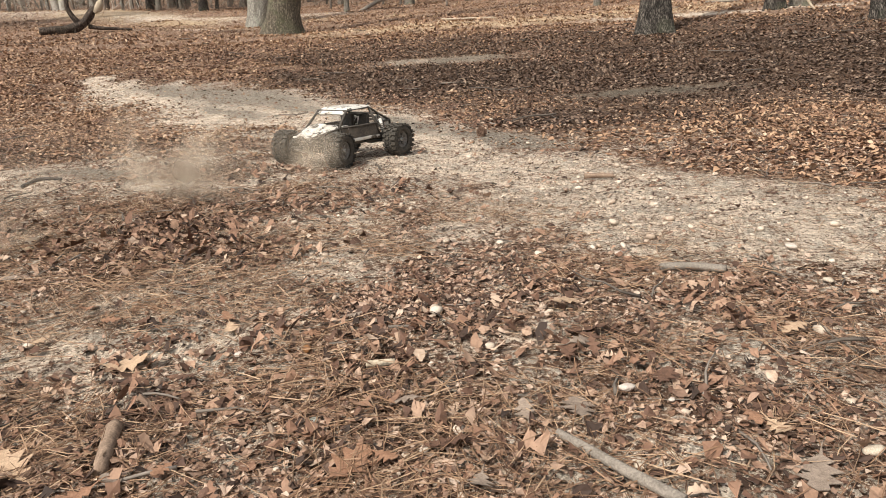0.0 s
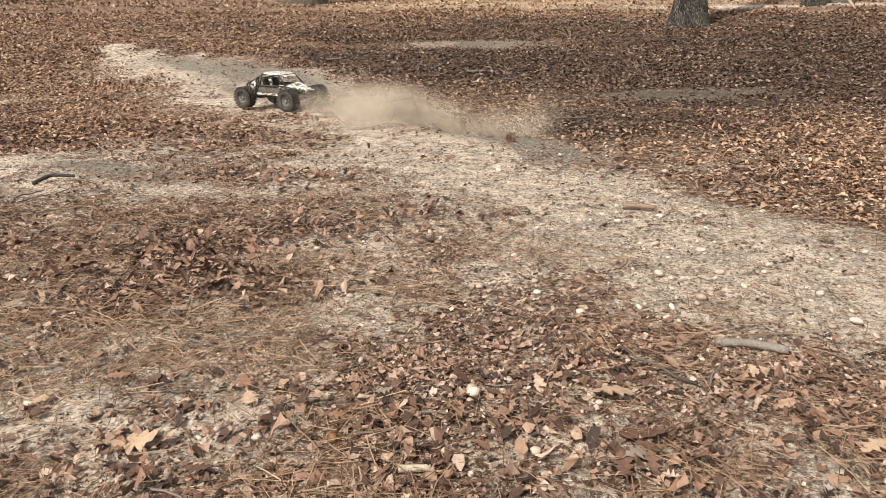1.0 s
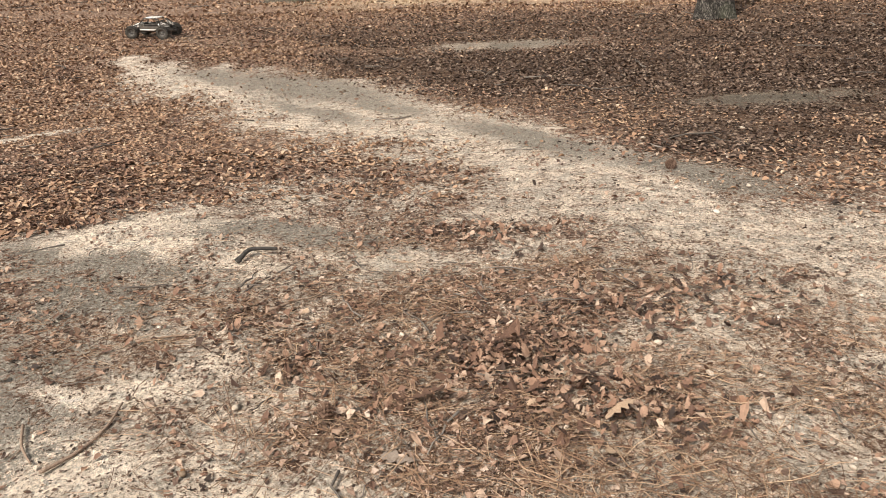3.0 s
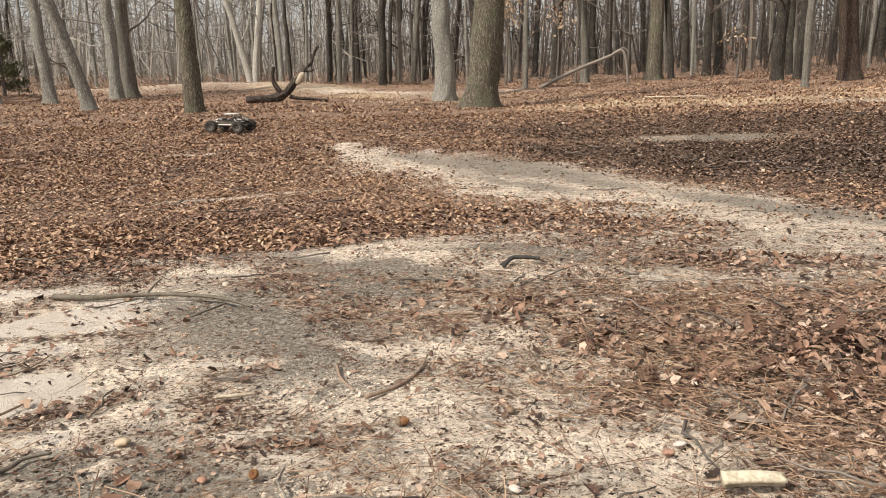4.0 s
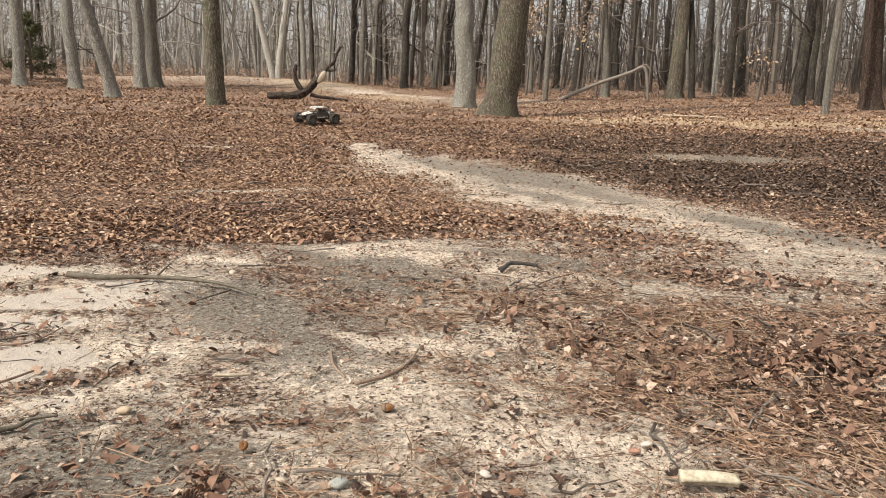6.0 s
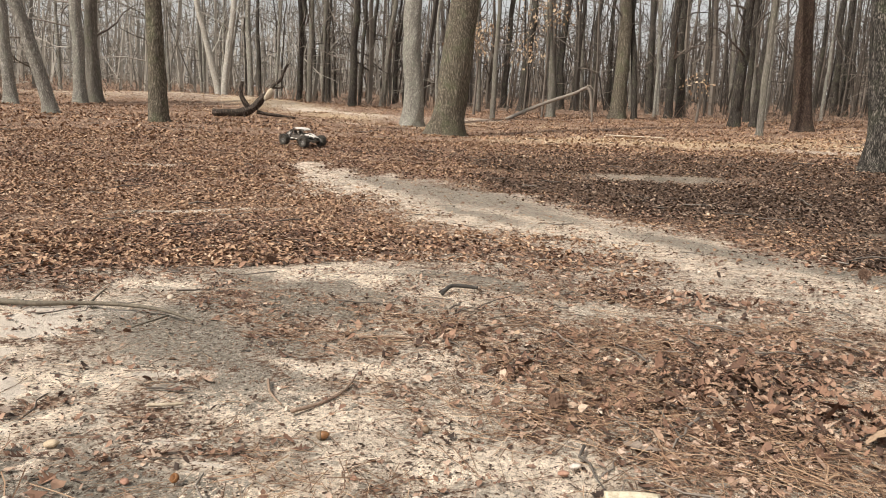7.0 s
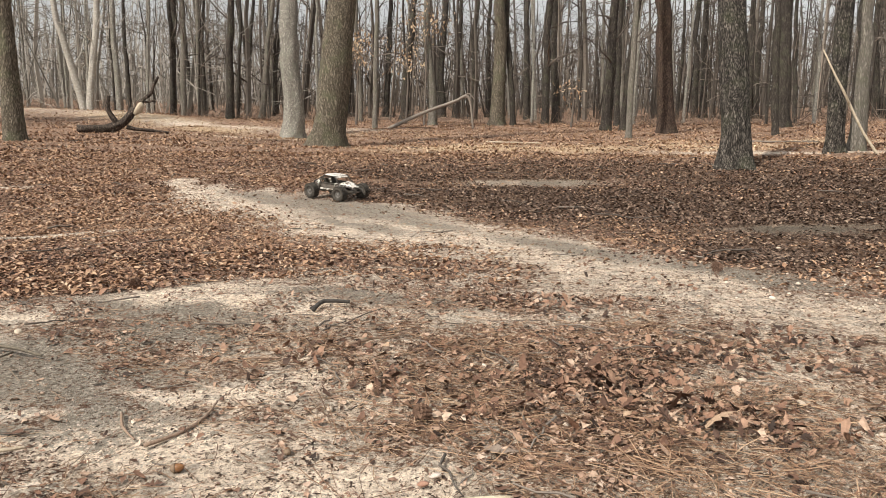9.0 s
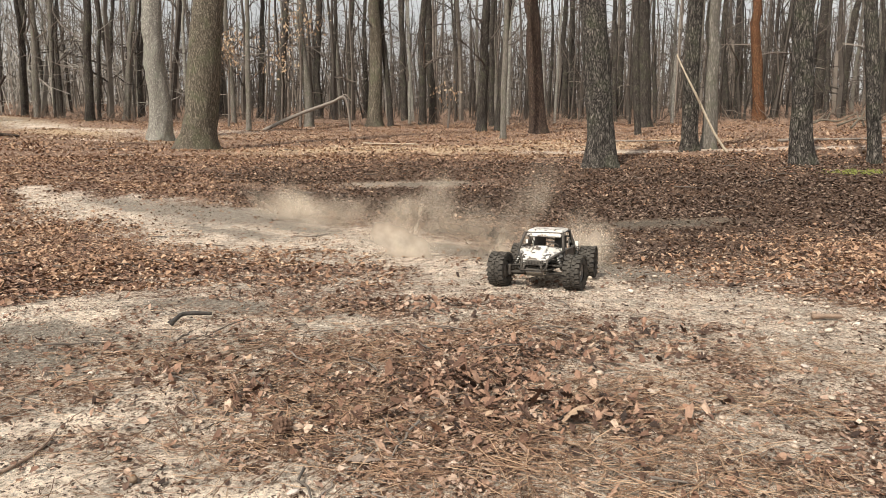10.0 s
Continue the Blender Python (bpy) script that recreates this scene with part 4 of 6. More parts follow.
# pebbles
def pebble_shape(r, rings=5, sides=8):
    v = [(0, 0, -0.36)]
    for i in range(1, rings):
        a = math.pi * i / rings
        for j in range(sides):
            b = 2 * math.pi * j / sides
            k = 1 + r.normal(0, 0.05)
            v.append((0.5 * k * math.sin(a) * math.cos(b), 0.39 * k * math.sin(a) * math.sin(b), -0.33 * math.cos(a)))
    v.append((0, 0, 0.33))
    f = [(0, 1 + (j + 1) % sides, 1 + j) for j in range(sides)]
    for i in range(rings - 2):
        for j in range(sides):
            a, b, c, d = 1 + i * sides + j, 1 + i * sides + (j + 1) % sides, 1 + (i + 1) * sides + (j + 1) % sides, 1 + (i + 1) * sides + j
            f += [(a, b, c), (a, c, d)]
    e = len(v) - 1
    f += [(e - sides + j, e - sides + (j + 1) % sides, e) for j in range(sides)]
    return np.array(v), np.array(f)


PEBBLES = [pebble_shape(r, 4, 6) for _ in range(6)]
x, y = r.uniform(-4.6, 3.4, 16000), r.uniform(0.95, 8.0, 16000)
stony = np.clip((x + 0.7) / 1.0, 0.16, 1) * np.clip((6.5 - y) / 2, 0.08, 1) * np.clip((lattice(x, y, 0.5, 41) - 0.25) * 2.2, 0.05, 1)
x, y = keep(x, y, stony * 0.75, r)
scatter("pebbles", "small pale quartz pebbles scattered in the sand", "pebbles", PEBBLES, x, y, np.clip(r.lognormal(-4.2, 0.42, len(x)), 0.006, np.interp(x, [-1.6, -0.6], [0.022, 0.045])), 0.15, 0.0, STONE, r, 0.8, True)

# short dead twigs
TWIGS = []
for k in range(6):
    s = np.linspace(-0.5, 0.5, 5)
    p = np.stack([s, r.normal(0, 0.04, 5), 0.03 + np.abs(r.normal(0, 0.02, 5))], -1)
    v, f = tube(p, np.linspace(0.022, 0.01, 5), 5)
    TWIGS.append((v, tris(f)))
x, y = r.uniform(-5, 3, 900), r.uniform(0.95, 6.5, 900)
x, y = keep(x, y, np.clip(masks(x, y)[4] + 0.25, 0, 1) * (1 - 0.8 * track_mask(x, y)), r)
scatter("twig_litter", "short dead twigs lying among leaves", "twigs", TWIGS, x, y, r.uniform(0.06, 0.22, len(x)), 0.1, 0.006, TWIG, r, 1.0, True)
x, y = sector(r, 900, 6, 24, 30, 155)
x, y = keep(x, y, masks(x, y)[4], r)
scatter("twig_litter", "fallen thin sticks over the leaf drift", "twigs", TWIGS, x, y, r.uniform(0.12, 0.45, len(x)), 0.06, 0.01, TWIG, r, 1.0, True)


# ---------------------------------------------------------------- things: helpers
def part(name, vf, mat, parent, label="", smooth=True):
    v, f = vf
    ob = mesh_from(name, v, tris(f) if f.shape[1] == 4 else f, mat, smooth, parent)
    if label:
        ob["label"] = label
    return ob


def hexa(corners, bevel=0.004):
    """A solid from eight corners (four below, four above, in turn), its edges rounded."""
    bm = bmesh.new()
    vs = [bm.verts.new(c) for c in corners]
    for q in ((3, 2, 1, 0), (4, 5, 6, 7), (0, 1, 5, 4), (1, 2, 6, 5), (2, 3, 7, 6), (3, 0, 4, 7)):
        bm.faces.new([vs[i] for i in q])
    if bevel:
        bmesh.ops.bevel(bm, geom=bm.edges[:], offset=bevel, segments=2, affect="EDGES", profile=0.6)
    bmesh.ops.triangulate(bm, faces=bm.faces[:])
    bm.verts.index_update()
    v = np.array([p.co[:] for p in bm.verts])
    f = np.array([[p.index for p in q.verts] for q in bm.faces])
    bm.free()
    return v, f


def block(c, s, bevel=0.004, turn=None):
    x, y, z = (q / 2 for q in s)
    pts = np.array([(-x, -y, -z), (x, -y, -z), (x, y, -z), (-x, y, -z), (-x, -y, z), (x, -y, z), (x, y, z), (-x, y, z)])
    if turn is not None:
        pts = pts @ np.array(Euler([radians(a) for a in turn]).to_matrix()).T
    return hexa(pts + np.array(c), bevel)


def rods(lines, radius, sides=8):
    """Welded tubes through lists of points."""
    v, f = joined([tube(p, [radius] * len(p), sides) for p in lines])
    return v, tris(f)


def both(*vfs):
    v, f = joined([(v, f if f.shape[1] == 3 else tris(f)) for v, f in vfs])
    return v, f


def lathe(profile, sides, axis="y"):
    """Turns a profile of (along, radius) about an axis."""
    pts = [(0, a, 0) for a, _ in profile] if axis == "y" else [(0, 0, a) for a, _ in profile]
    pr = np.array(profile)
    a = np.linspace(0, 2 * np.pi, sides, endpoint=False)
    n = len(pr)
    if axis == "y":
        v = np.stack([pr[:, 1:] * np.cos(a), pr[:, :1] + 0 * a, pr[:, 1:] * np.sin(a)], -1)
    else:
        v = np.stack([pr[:, 1:] * np.cos(a), pr[:, 1:] * np.sin(a), pr[:, :1] + 0 * a], -1)
    i = np.arange(n * sides).reshape(n, sides)
    q = np.stack([i[:-1], i[1:], np.roll(i[1:], -1, 1), np.roll(i[:-1], -1, 1)], -1).reshape(-1, 4)
    return v.reshape(-1, 3), tris(q)


def ground_z(x, y):
    return float(relief(np.array([x]), np.array([y]))[0])


# ---------------------------------------------------------------- the model buggy
def splatter():
    """White lacquer with black splashes and dust."""
    m, n, l, b = material("white_splattered_body", 0.38)
    v = coords(n, l)
    f = noise_tex(n, l, v, 24, 4, 0.7)
    c = ramp(n, l, f, [(0.53, (0.7, 0.67, 0.62)), (0.55, (0.022, 0.021, 0.02))])
    d = noise_tex(n, l, v, 9, 5)
    c = mix(n, l, ramp(n, l, d, [(0.4, (0, 0, 0)), (0.68, (0.45, 0.45, 0.45))]), c, (0.38, 0.3, 0.22))
    l.new(c, b.inputs["Base Color"])
    return m


BODY = splatter()
CAGE = plain("dark_cage_plastic", (0.035, 0.033, 0.03), (0.1, 0.085, 0.07), 30, 0.6)
PANEL = plain("dusty_dark_panel", (0.06, 0.055, 0.05), (0.17, 0.145, 0.12), 16, 0.7)
RUBBER = plain("dusty_tyre_rubber", (0.028, 0.026, 0.024), (0.1, 0.088, 0.073), 26, 0.95, 0.6)
RIM = plain("dark_grey_rim", (0.08, 0.078, 0.075), (0.22, 0.2, 0.18), 30, 0.5, metal=0.3)
STEEL = plain("dull_steel", (0.32, 0.31, 0.29), (0.5, 0.47, 0.43), 40, 0.4, metal=0.8)
WHITE_PLASTIC = plain("dusty_white_plastic", (0.6, 0.56, 0.5), (0.75, 0.72, 0.68), 30, 0.5)

car = new("model_buggy")
tagged(car, "radio-controlled rock buggy, white body with black splashes, dusty", "model car")
R_WHEEL, BASE, GAUGE = 0.102, 0.27, 0.225

part("chassis", both(block((0, 0, 0.105), (0.46, 0.13, 0.03), 0.008), block((0.02, 0, 0.135), (0.36, 0.2, 0.03), 0.008), block((0.27, 0, 0.115), (0.12, 0.1, 0.05), 0.012), block((-0.27, 0, 0.115), (0.1, 0.09, 0.05), 0.014)), PANEL, car)
cage_lines = []
for s in (1, -1):
    cage_lines += [
        [(0.175, s * 0.115, 0.235), (0.085, s * 0.098, 0.345), (-0.12, s * 0.1, 0.352), (-0.2, s * 0.1, 0.3), (-0.345, s * 0.08, 0.235), (-0.355, s * 0.075, 0.15)],
        [(0.175, s * 0.115, 0.235), (0.0, s * 0.13, 0.235), (-0.19, s * 0.122, 0.235), (-0.345, s * 0.08, 0.235)],
        [(0.175, s * 0.115, 0.235), (0.17, s * 0.122, 0.13), (-0.19, s * 0.122, 0.13), (-0.355, s * 0.07, 0.14)],
        [(-0.12, s * 0.1, 0.352), (-0.15, s * 0.122, 0.235), (-0.19, s * 0.122, 0.13)],
        [(0.17, s * 0.118, 0.235), (0.345, s * 0.062, 0.185), (0.385, s * 0.058, 0.125), (0.17, s * 0.122, 0.13)],
        [(-0.2, s * 0.1, 0.3), (-0.19, s * 0.122, 0.235)],
    ]
cage_lines += [[(0.085, -0.098, 0.345), (0.085, 0.098, 0.345)], [(-0.12, -0.1, 0.352), (-0.12, 0.1, 0.352)], [(-0.2, -0.1, 0.3), (-0.2, 0.1, 0.3)], [(-0.345, -0.08, 0.235), (-0.345, 0.08, 0.235)], [(-0.2, -0.1, 0.3), (-0.345, 0.08, 0.235)], [(0.385, -0.058, 0.125), (0.385, 0.058, 0.125)]]
part("roll_cage", rods(cage_lines, 0.0075), CAGE, car)
part("roof_panel", both(hexa([(-0.15, -0.1, 0.352), (0.075, -0.097, 0.348), (0.075, 0.097, 0.348), (-0.15, 0.1, 0.352), (-0.14, -0.085, 0.368), (0.055, -0.082, 0.366), (0.055, 0.082, 0.366), (-0.14, 0.085, 0.368)], 0.005), hexa([(0.07, -0.095, 0.34), (0.112, -0.09, 0.318), (0.112, 0.09, 0.318), (0.07, 0.095, 0.34), (0.065, -0.085, 0.362), (0.12, -0.08, 0.328), (0.12, 0.08, 0.328), (0.065, 0.085, 0.362)], 0.003)), BODY, car, "white roof with black splashes")
hood = part("hood", both(hexa([(0.165, -0.108, 0.215), (0.36, -0.058, 0.165), (0.36, 0.058, 0.165), (0.165, 0.108, 0.215), (0.16, -0.098, 0.255), (0.35, -0.05, 0.196), (0.35, 0.05, 0.196), (0.16, 0.098, 0.255)], 0.008), hexa([(0.18, -0.045, 0.245), (0.31, -0.03, 0.205), (0.31, 0.03, 0.205), (0.18, 0.045, 0.245), (0.19, -0.035, 0.268), (0.3, -0.022, 0.222), (0.3, 0.022, 0.222), (0.19, 0.035, 0.268)], 0.005)), BODY, car, "white bonnet with black splashes")
part("grille", both(block((0.362, 0, 0.168), (0.012, 0.085, 0.035), 0.003), *[block((0.37, y_, 0.168), (0.006, 0.006, 0.032), 0.001) for y_ in (-0.03, -0.015, 0, 0.015, 0.03)]), CAGE, hood)
for s in (1, -1):
    part("headlight", block((0.357, s * 0.045, 0.192), (0.014, 0.022, 0.013), 0.003, (0, 0, s * 12)), WHITE_PLASTIC, hood)
    part("side_panel", hexa([(-0.185, s * 0.112, 0.135), (0.165, s * 0.112, 0.135), (0.165, s * 0.122, 0.135), (-0.185, s * 0.122, 0.135), (-0.175, s * 0.112, 0.23), (0.16, s * 0.108, 0.23), (0.16, s * 0.118, 0.23), (-0.175, s * 0.122, 0.23)], 0.003), PANEL, car, "dusty dark side panel")
    part("rear_panel", hexa([(-0.33, s * 0.07, 0.2), (-0.19, s * 0.1, 0.2), (-0.19, s * 0.116, 0.2), (-0.33, s * 0.086, 0.2), (-0.32, s * 0.066, 0.238), (-0.19, s * 0.09, 0.29), (-0.19, s * 0.106, 0.29), (-0.32, s * 0.08, 0.238)], 0.004), BODY, car, "white rear quarter with black splashes")
    part("fender", hexa([(0.1, s * 0.108, 0.2), (0.25, s * 0.09, 0.185), (0.25, s * 0.102, 0.185), (0.1, s * 0.126, 0.2), (0.1, s * 0.1, 0.25), (0.24, s * 0.07, 0.232), (0.24, s * 0.09, 0.228), (0.1, s * 0.122, 0.246)], 0.004), BODY, car, "white wing with black splashes")
    part("sill", hexa([(-0.18, s * 0.11, 0.125), (0.165, s * 0.11, 0.125), (0.165, s * 0.13, 0.128), (-0.18, s * 0.13, 0.128), (-0.18, s * 0.11, 0.152), (0.165, s * 0.11, 0.152), (0.165, s * 0.128, 0.15), (-0.18, s * 0.128, 0.15)], 0.004), BODY, car, "white sill with black splashes")
    part("seat", both(hexa([(-0.1, s * 0.055 - 0.035, 0.15), (0.02, s * 0.055 - 0.035, 0.15), (0.02, s * 0.055 + 0.035, 0.15), (-0.1, s * 0.055 + 0.035, 0.15), (-0.1, s * 0.055 - 0.032, 0.178), (0.025, s * 0.055 - 0.032, 0.19), (0.025, s * 0.055 + 0.032, 0.19), (-0.1, s * 0.055 + 0.032, 0.178)], 0.008), hexa([(-0.125, s * 0.055 - 0.035, 0.16), (-0.095, s * 0.055 - 0.035, 0.16), (-0.095, s * 0.055 + 0.035, 0.16), (-0.125, s * 0.055 + 0.035, 0.16), (-0.15, s * 0.055 - 0.03, 0.3), (-0.125, s * 0.055 - 0.03, 0.3), (-0.125, s * 0.055 + 0.03, 0.3), (-0.15, s * 0.055 + 0.03, 0.3)], 0.008)), CAGE, car)
ring = [(0.11 + 0.008 * math.sin(a), 0.055 + 0.026 * math.cos(a), 0.25 + 0.026 * math.sin(a)) for a in np.linspace(0, 2 * math.pi, 13)]
part("steering_wheel", rods([ring, [(0.11, 0.055, 0.25), (0.16, 0.055, 0.225)], [(0.11, 0.029, 0.25), (0.11, 0.081, 0.25)]], 0.004, 6), CAGE, car)
part("dashboard", hexa([(0.13, -0.1, 0.19), (0.17, -0.1, 0.19), (0.17, 0.1, 0.19), (0.13, 0.1, 0.19), (0.14, -0.098, 0.245), (0.17, -0.098, 0.25), (0.17, 0.098, 0.25), (0.14, 0.098, 0.245)], 0.006), CAGE, car)
part("front_bumper", rods([[(0.36, -0.06, 0.13), (0.405, -0.05, 0.125), (0.415, 0, 0.125), (0.405, 0.05, 0.125), (0.36, 0.06, 0.13)], [(0.36, -0.055, 0.165), (0.4, -0.04, 0.16), (0.4, 0.04, 0.16), (0.36, 0.055, 0.165)], [(0.405, -0.045, 0.125), (0.4, -0.04, 0.16)], [(0.405, 0.045, 0.125), (0.4, 0.04, 0.16)]], 0.0065), CAGE, car)
part("rear_bumper", rods([[(-0.35, -0.075, 0.14), (-0.385, -0.06, 0.135), (-0.385, 0.06, 0.135), (-0.35, 0.075, 0.14)], [(-0.385, -0.05, 0.135), (-0.35, -0.05, 0.2)], [(-0.385, 0.05, 0.135), (-0.35, 0.05, 0.2)]], 0.0065), CAGE, car)
part("skid_plate", hexa([(0.3, -0.05, 0.075), (0.38, -0.045, 0.105), (0.38, 0.045, 0.105), (0.3, 0.05, 0.075), (0.3, -0.05, 0.082), (0.38, -0.045, 0.112), (0.38, 0.045, 0.112), (0.3, 0.05, 0.082)], 0.002), STEEL, car)
part("rear_axle", both(rods([[(-BASE, -0.17, R_WHEEL), (-BASE, 0.17, R_WHEEL)]], 0.016, 12), block((-BASE, 0, R_WHEEL), (0.07, 0.07, 0.065), 0.016)), CAGE, car)


def spring(p0, p1, radius, turns, wire):
    p0, p1 = np.array(p0), np.array(p1)
    d = p1 - p0
    n = d / np.linalg.norm(d)
    u = np.cross(n, (0, 1, 0.3))
    u /= np.linalg.norm(u)
    w = np.cross(n, u)
    a = np.linspace(0, turns * 2 * np.pi, turns * 9)
    pts = p0 + np.linspace(0, 1, len(a))[:, None] * d + radius * (np.cos(a)[:, None] * u + np.sin(a)[:, None] * w)
    v, f = tube(pts, [wire] * len(pts), 5)
    return v, tris(f)


for s in (1, -1):
    part("lower_arm", rods([[(0.23, s * 0.05, 0.095), (0.268, s * 0.165, R_WHEEL - 0.015)], [(0.31, s * 0.05, 0.095), (0.272, s * 0.165, R_WHEEL - 0.015)], [(0.24, s * 0.09, 0.094), (0.3, s * 0.09, 0.094)]], 0.008), CAGE, car)
    part("upper_arm", rods([[(0.24, s * 0.055, 0.145), (0.27, s * 0.16, R_WHEEL + 0.025)], [(0.3, s * 0.055, 0.145), (0.272, s * 0.16, R_WHEEL + 0.025)]], 0.005), CAGE, car)
    part("steering_knuckle", block((BASE, s * 0.168, R_WHEEL), (0.035, 0.022, 0.065), 0.006), CAGE, car)
    part("trailing_arm", rods([[(-0.08, s * 0.11, 0.11), (-BASE, s * 0.12, 0.09)], [(-0.1, s * 0.07, 0.14), (-BASE, s * 0.09, 0.135)]], 0.008), CAGE, car)
    sh = part("shock", rods([[(0.262, s * 0.13, 0.105), (0.235, s * 0.08, 0.232)]], 0.009), STEEL, car)
    part("coil_spring", spring((0.26, s * 0.126, 0.12), (0.238, s * 0.085, 0.22), 0.014, 7, 0.0028), CAGE, sh)
    sh = part("shock", rods([[(-0.23, s * 0.125, 0.11), (-0.175, s * 0.135, 0.262)]], 0.01), WHITE_PLASTIC, car, "white angled rear shock")
    part("coil_spring", spring((-0.225, s * 0.126, 0.125), (-0.185, s * 0.133, 0.235), 0.015, 8, 0.0028), CAGE, sh)
part("antenna", rods([[(-0.2, -0.09, 0.29), (-0.205, -0.092, 0.33)]], 0.0025, 6), CAGE, car)


# the body sits low and broad between the wheels
for ob in car.children_recursive:
    if ob.name.split(".")[0] not in ("lower_arm", "upper_arm", "steering_knuckle", "rear_axle", "trailing_arm", "skid_plate"):
        for p in ob.data.vertices:
            p.co.y *= 1.2
            p.co.z = 0.105 + (p.co.z - 0.105) * 0.86


def make_wheel(outer):
    """A rim with its hub, in a lugged tyre; the axle along y, outer the side of the hub's face."""
    rim = part("wheel", lathe([(-0.036, 0.0), (-0.036, 0.05), (-0.03, 0.056), (0.03, 0.056), (0.036, 0.05), (0.03, 0.046), (0.012 * outer, 0.02), (0.014 * outer, 0.0)] if outer > 0 else [(-0.036, 0.0), (-0.014, 0.0), (-0.012, 0.02), (-0.03, 0.046), (-0.036, 0.05), (-0.03, 0.056), (0.03, 0.056), (0.036, 0.05), (0.036, 0.0)], 24), RIM, car)
    spokes = [block((0.033 * math.cos(a), outer * 0.022, 0.033 * math.sin(a)), (0.034, 0.012, 0.014), 0.003, (0, -math.degrees(a), 0)) for a in np.arange(6) * math.pi / 3]
    part("spokes", both(*spokes), RIM, rim, "dusty grey wheel spokes")
    part("hub_nut", lathe([(outer * 0.012, 0.012), (outer * 0.034, 0.012), (outer * 0.036, 0.0)], 6), STEEL, rim)
    carcass = lathe([(-0.04, 0.052), (-0.046, 0.06), (-0.05, 0.075), (-0.046, 0.088), (-0.036, 0.094), (0, 0.096), (0.036, 0.094), (0.046, 0.088), (0.05, 0.075), (0.046, 0.06), (0.04, 0.052)], 40)
    lugs = []
    for k in range(20):
        for row, (yy, wid, off) in enumerate(((-0.036, 0.028, 0.0), (-0.011, 0.018, 0.5), (0.014, 0.018, 0.0), (0.037, 0.028, 0.5))):
            a = 2 * math.pi * (k + off) / 20
            lugs.append(block((0.0965 * math.cos(a), yy, 0.0965 * math.sin(a)), (0.013, wid, 0.02), 0.0, (0, -math.degrees(a), 14 if row % 2 else -14)))
    part("tyre", both(carcass, *lugs), RUBBER, rim, "dusty black lugged tyre", smooth=False)
    return rim


WHEELS = [(make_wheel(s), fx * BASE, s * GAUGE, fx > 0) for fx in (1, -1) for s in (1, -1)]

# ---------------------------------------------------------------- fallen wood
DEADWOOD = bark_material("dead_wood_bark", (0.07, 0.052, 0.042), (0.3, 0.235, 0.19), moss_amount=0.05, cell=30.0)
GREYWOOD = plain("weathered_grey_stick", (0.14, 0.12, 0.1), (0.3, 0.26, 0.22), 40, relief=0.5)
PALEWOOD = plain("barkless_pale_wood", (0.3, 0.24, 0.17), (0.55, 0.47, 0.36), 25, relief=0.4)
CREAMWOOD = plain("bare_cream_wood", (0.34, 0.28, 0.19), (0.64, 0.57, 0.44), 14, relief=0.6)
DARKWOOD = plain("dark_weathered_branch", (0.075, 0.062, 0.048), (0.2, 0.17, 0.13), 40, 0.95, relief=0.6)
BROWNWOOD = plain("brown_stick", (0.16, 0.11, 0.078), (0.34, 0.245, 0.18), 40, relief=0.5)
CHARRED = plain("blackened_stick", (0.025, 0.022, 0.02), (0.09, 0.08, 0.07), 40, relief=0.5)


def stick(name, label, pts, r0, r1, mat, forks=(), category="stick", lift=0.8, sides=9, world_z=False, bumpy=0.16):
    """A stick over ground points (x, y) or (x, y, height above the ground)."""
    def place(line):
        o = []
        for p in line:
            z = p[2] if len(p) > 2 else 0.0
            o.append((p[0], p[1], z if world_z else float(land(p[0], p[1])) + r0 * lift + z + 0.008))
        o = np.array(o)
        t = np.linspace(0, len(o) - 1, (len(o) - 1) * 5 + 1)
        k = np.clip(t.astype(int), 0, len(o) - 2)
        u = (t - k)[:, None]
        p0, p1, p2, p3 = o[np.clip(k - 1, 0, None)], o[k], o[k + 1], o[np.clip(k + 2, None, len(o) - 1)]
        return 0.5 * (2 * p1 + (p2 - p0) * u + (2 * p0 - 5 * p1 + 4 * p2 - p3) * u ** 2 + (3 * p1 - p0 - 3 * p2 + p3) * u ** 3)
    main = place(pts)
    pieces = [tube(main, np.linspace(r0, r1, len(main)), sides, bumpy, len(pts))]
    for line, a, b in forks:
        q = place(line)
        pieces.append(tube(q, np.linspace(a, b, len(q)), 6, bumpy, 3))
    v, f = joined(pieces)
    c = v.mean(axis=0)
    c[2] = v[:, 2].min()
    ob = mesh_from(name, v - c, tris(f), mat, True)
    ob.location = c
    return tagged(ob, label, category)


stick("fallen_branch", "long crooked grey-brown branch lying on pale sand", [(-4.03, 3.06), (-3.85, 3.07), (-3.69, 3.15), (-3.47, 3.15, 0.01), (-3.25, 3.12, 0.012), (-3.06, 3.06)], 0.0135, 0.005, DARKWOOD, [([(-3.63, 3.15), (-3.65, 3.22, 0.02), (-3.67, 3.3, 0.035)], 0.006, 0.003), ([(-3.2, 3.09), (-3.21, 3.0), (-3.22, 2.9)], 0.005, 0.003)], "branch")
stick("curved_stick", "curved grey stick half sunk in sand", [(-2.285, 2.375), (-2.23, 2.47), (-2.212, 2.58), (-2.228, 2.71)], 0.006, 0.003, BROWNWOOD)
stick("twig", "short bent brown twig on sand", [(-2.469, 2.582), (-2.42, 2.5), (-2.382, 2.456), (-2.333, 2.41)], 0.005, 0.003, BROWNWOOD)
stick("twig", "straight pale broken twig", [(-2.677, 2.279), (-2.63, 2.3), (-2.589, 2.326)], 0.006, 0.004, PALEWOOD)
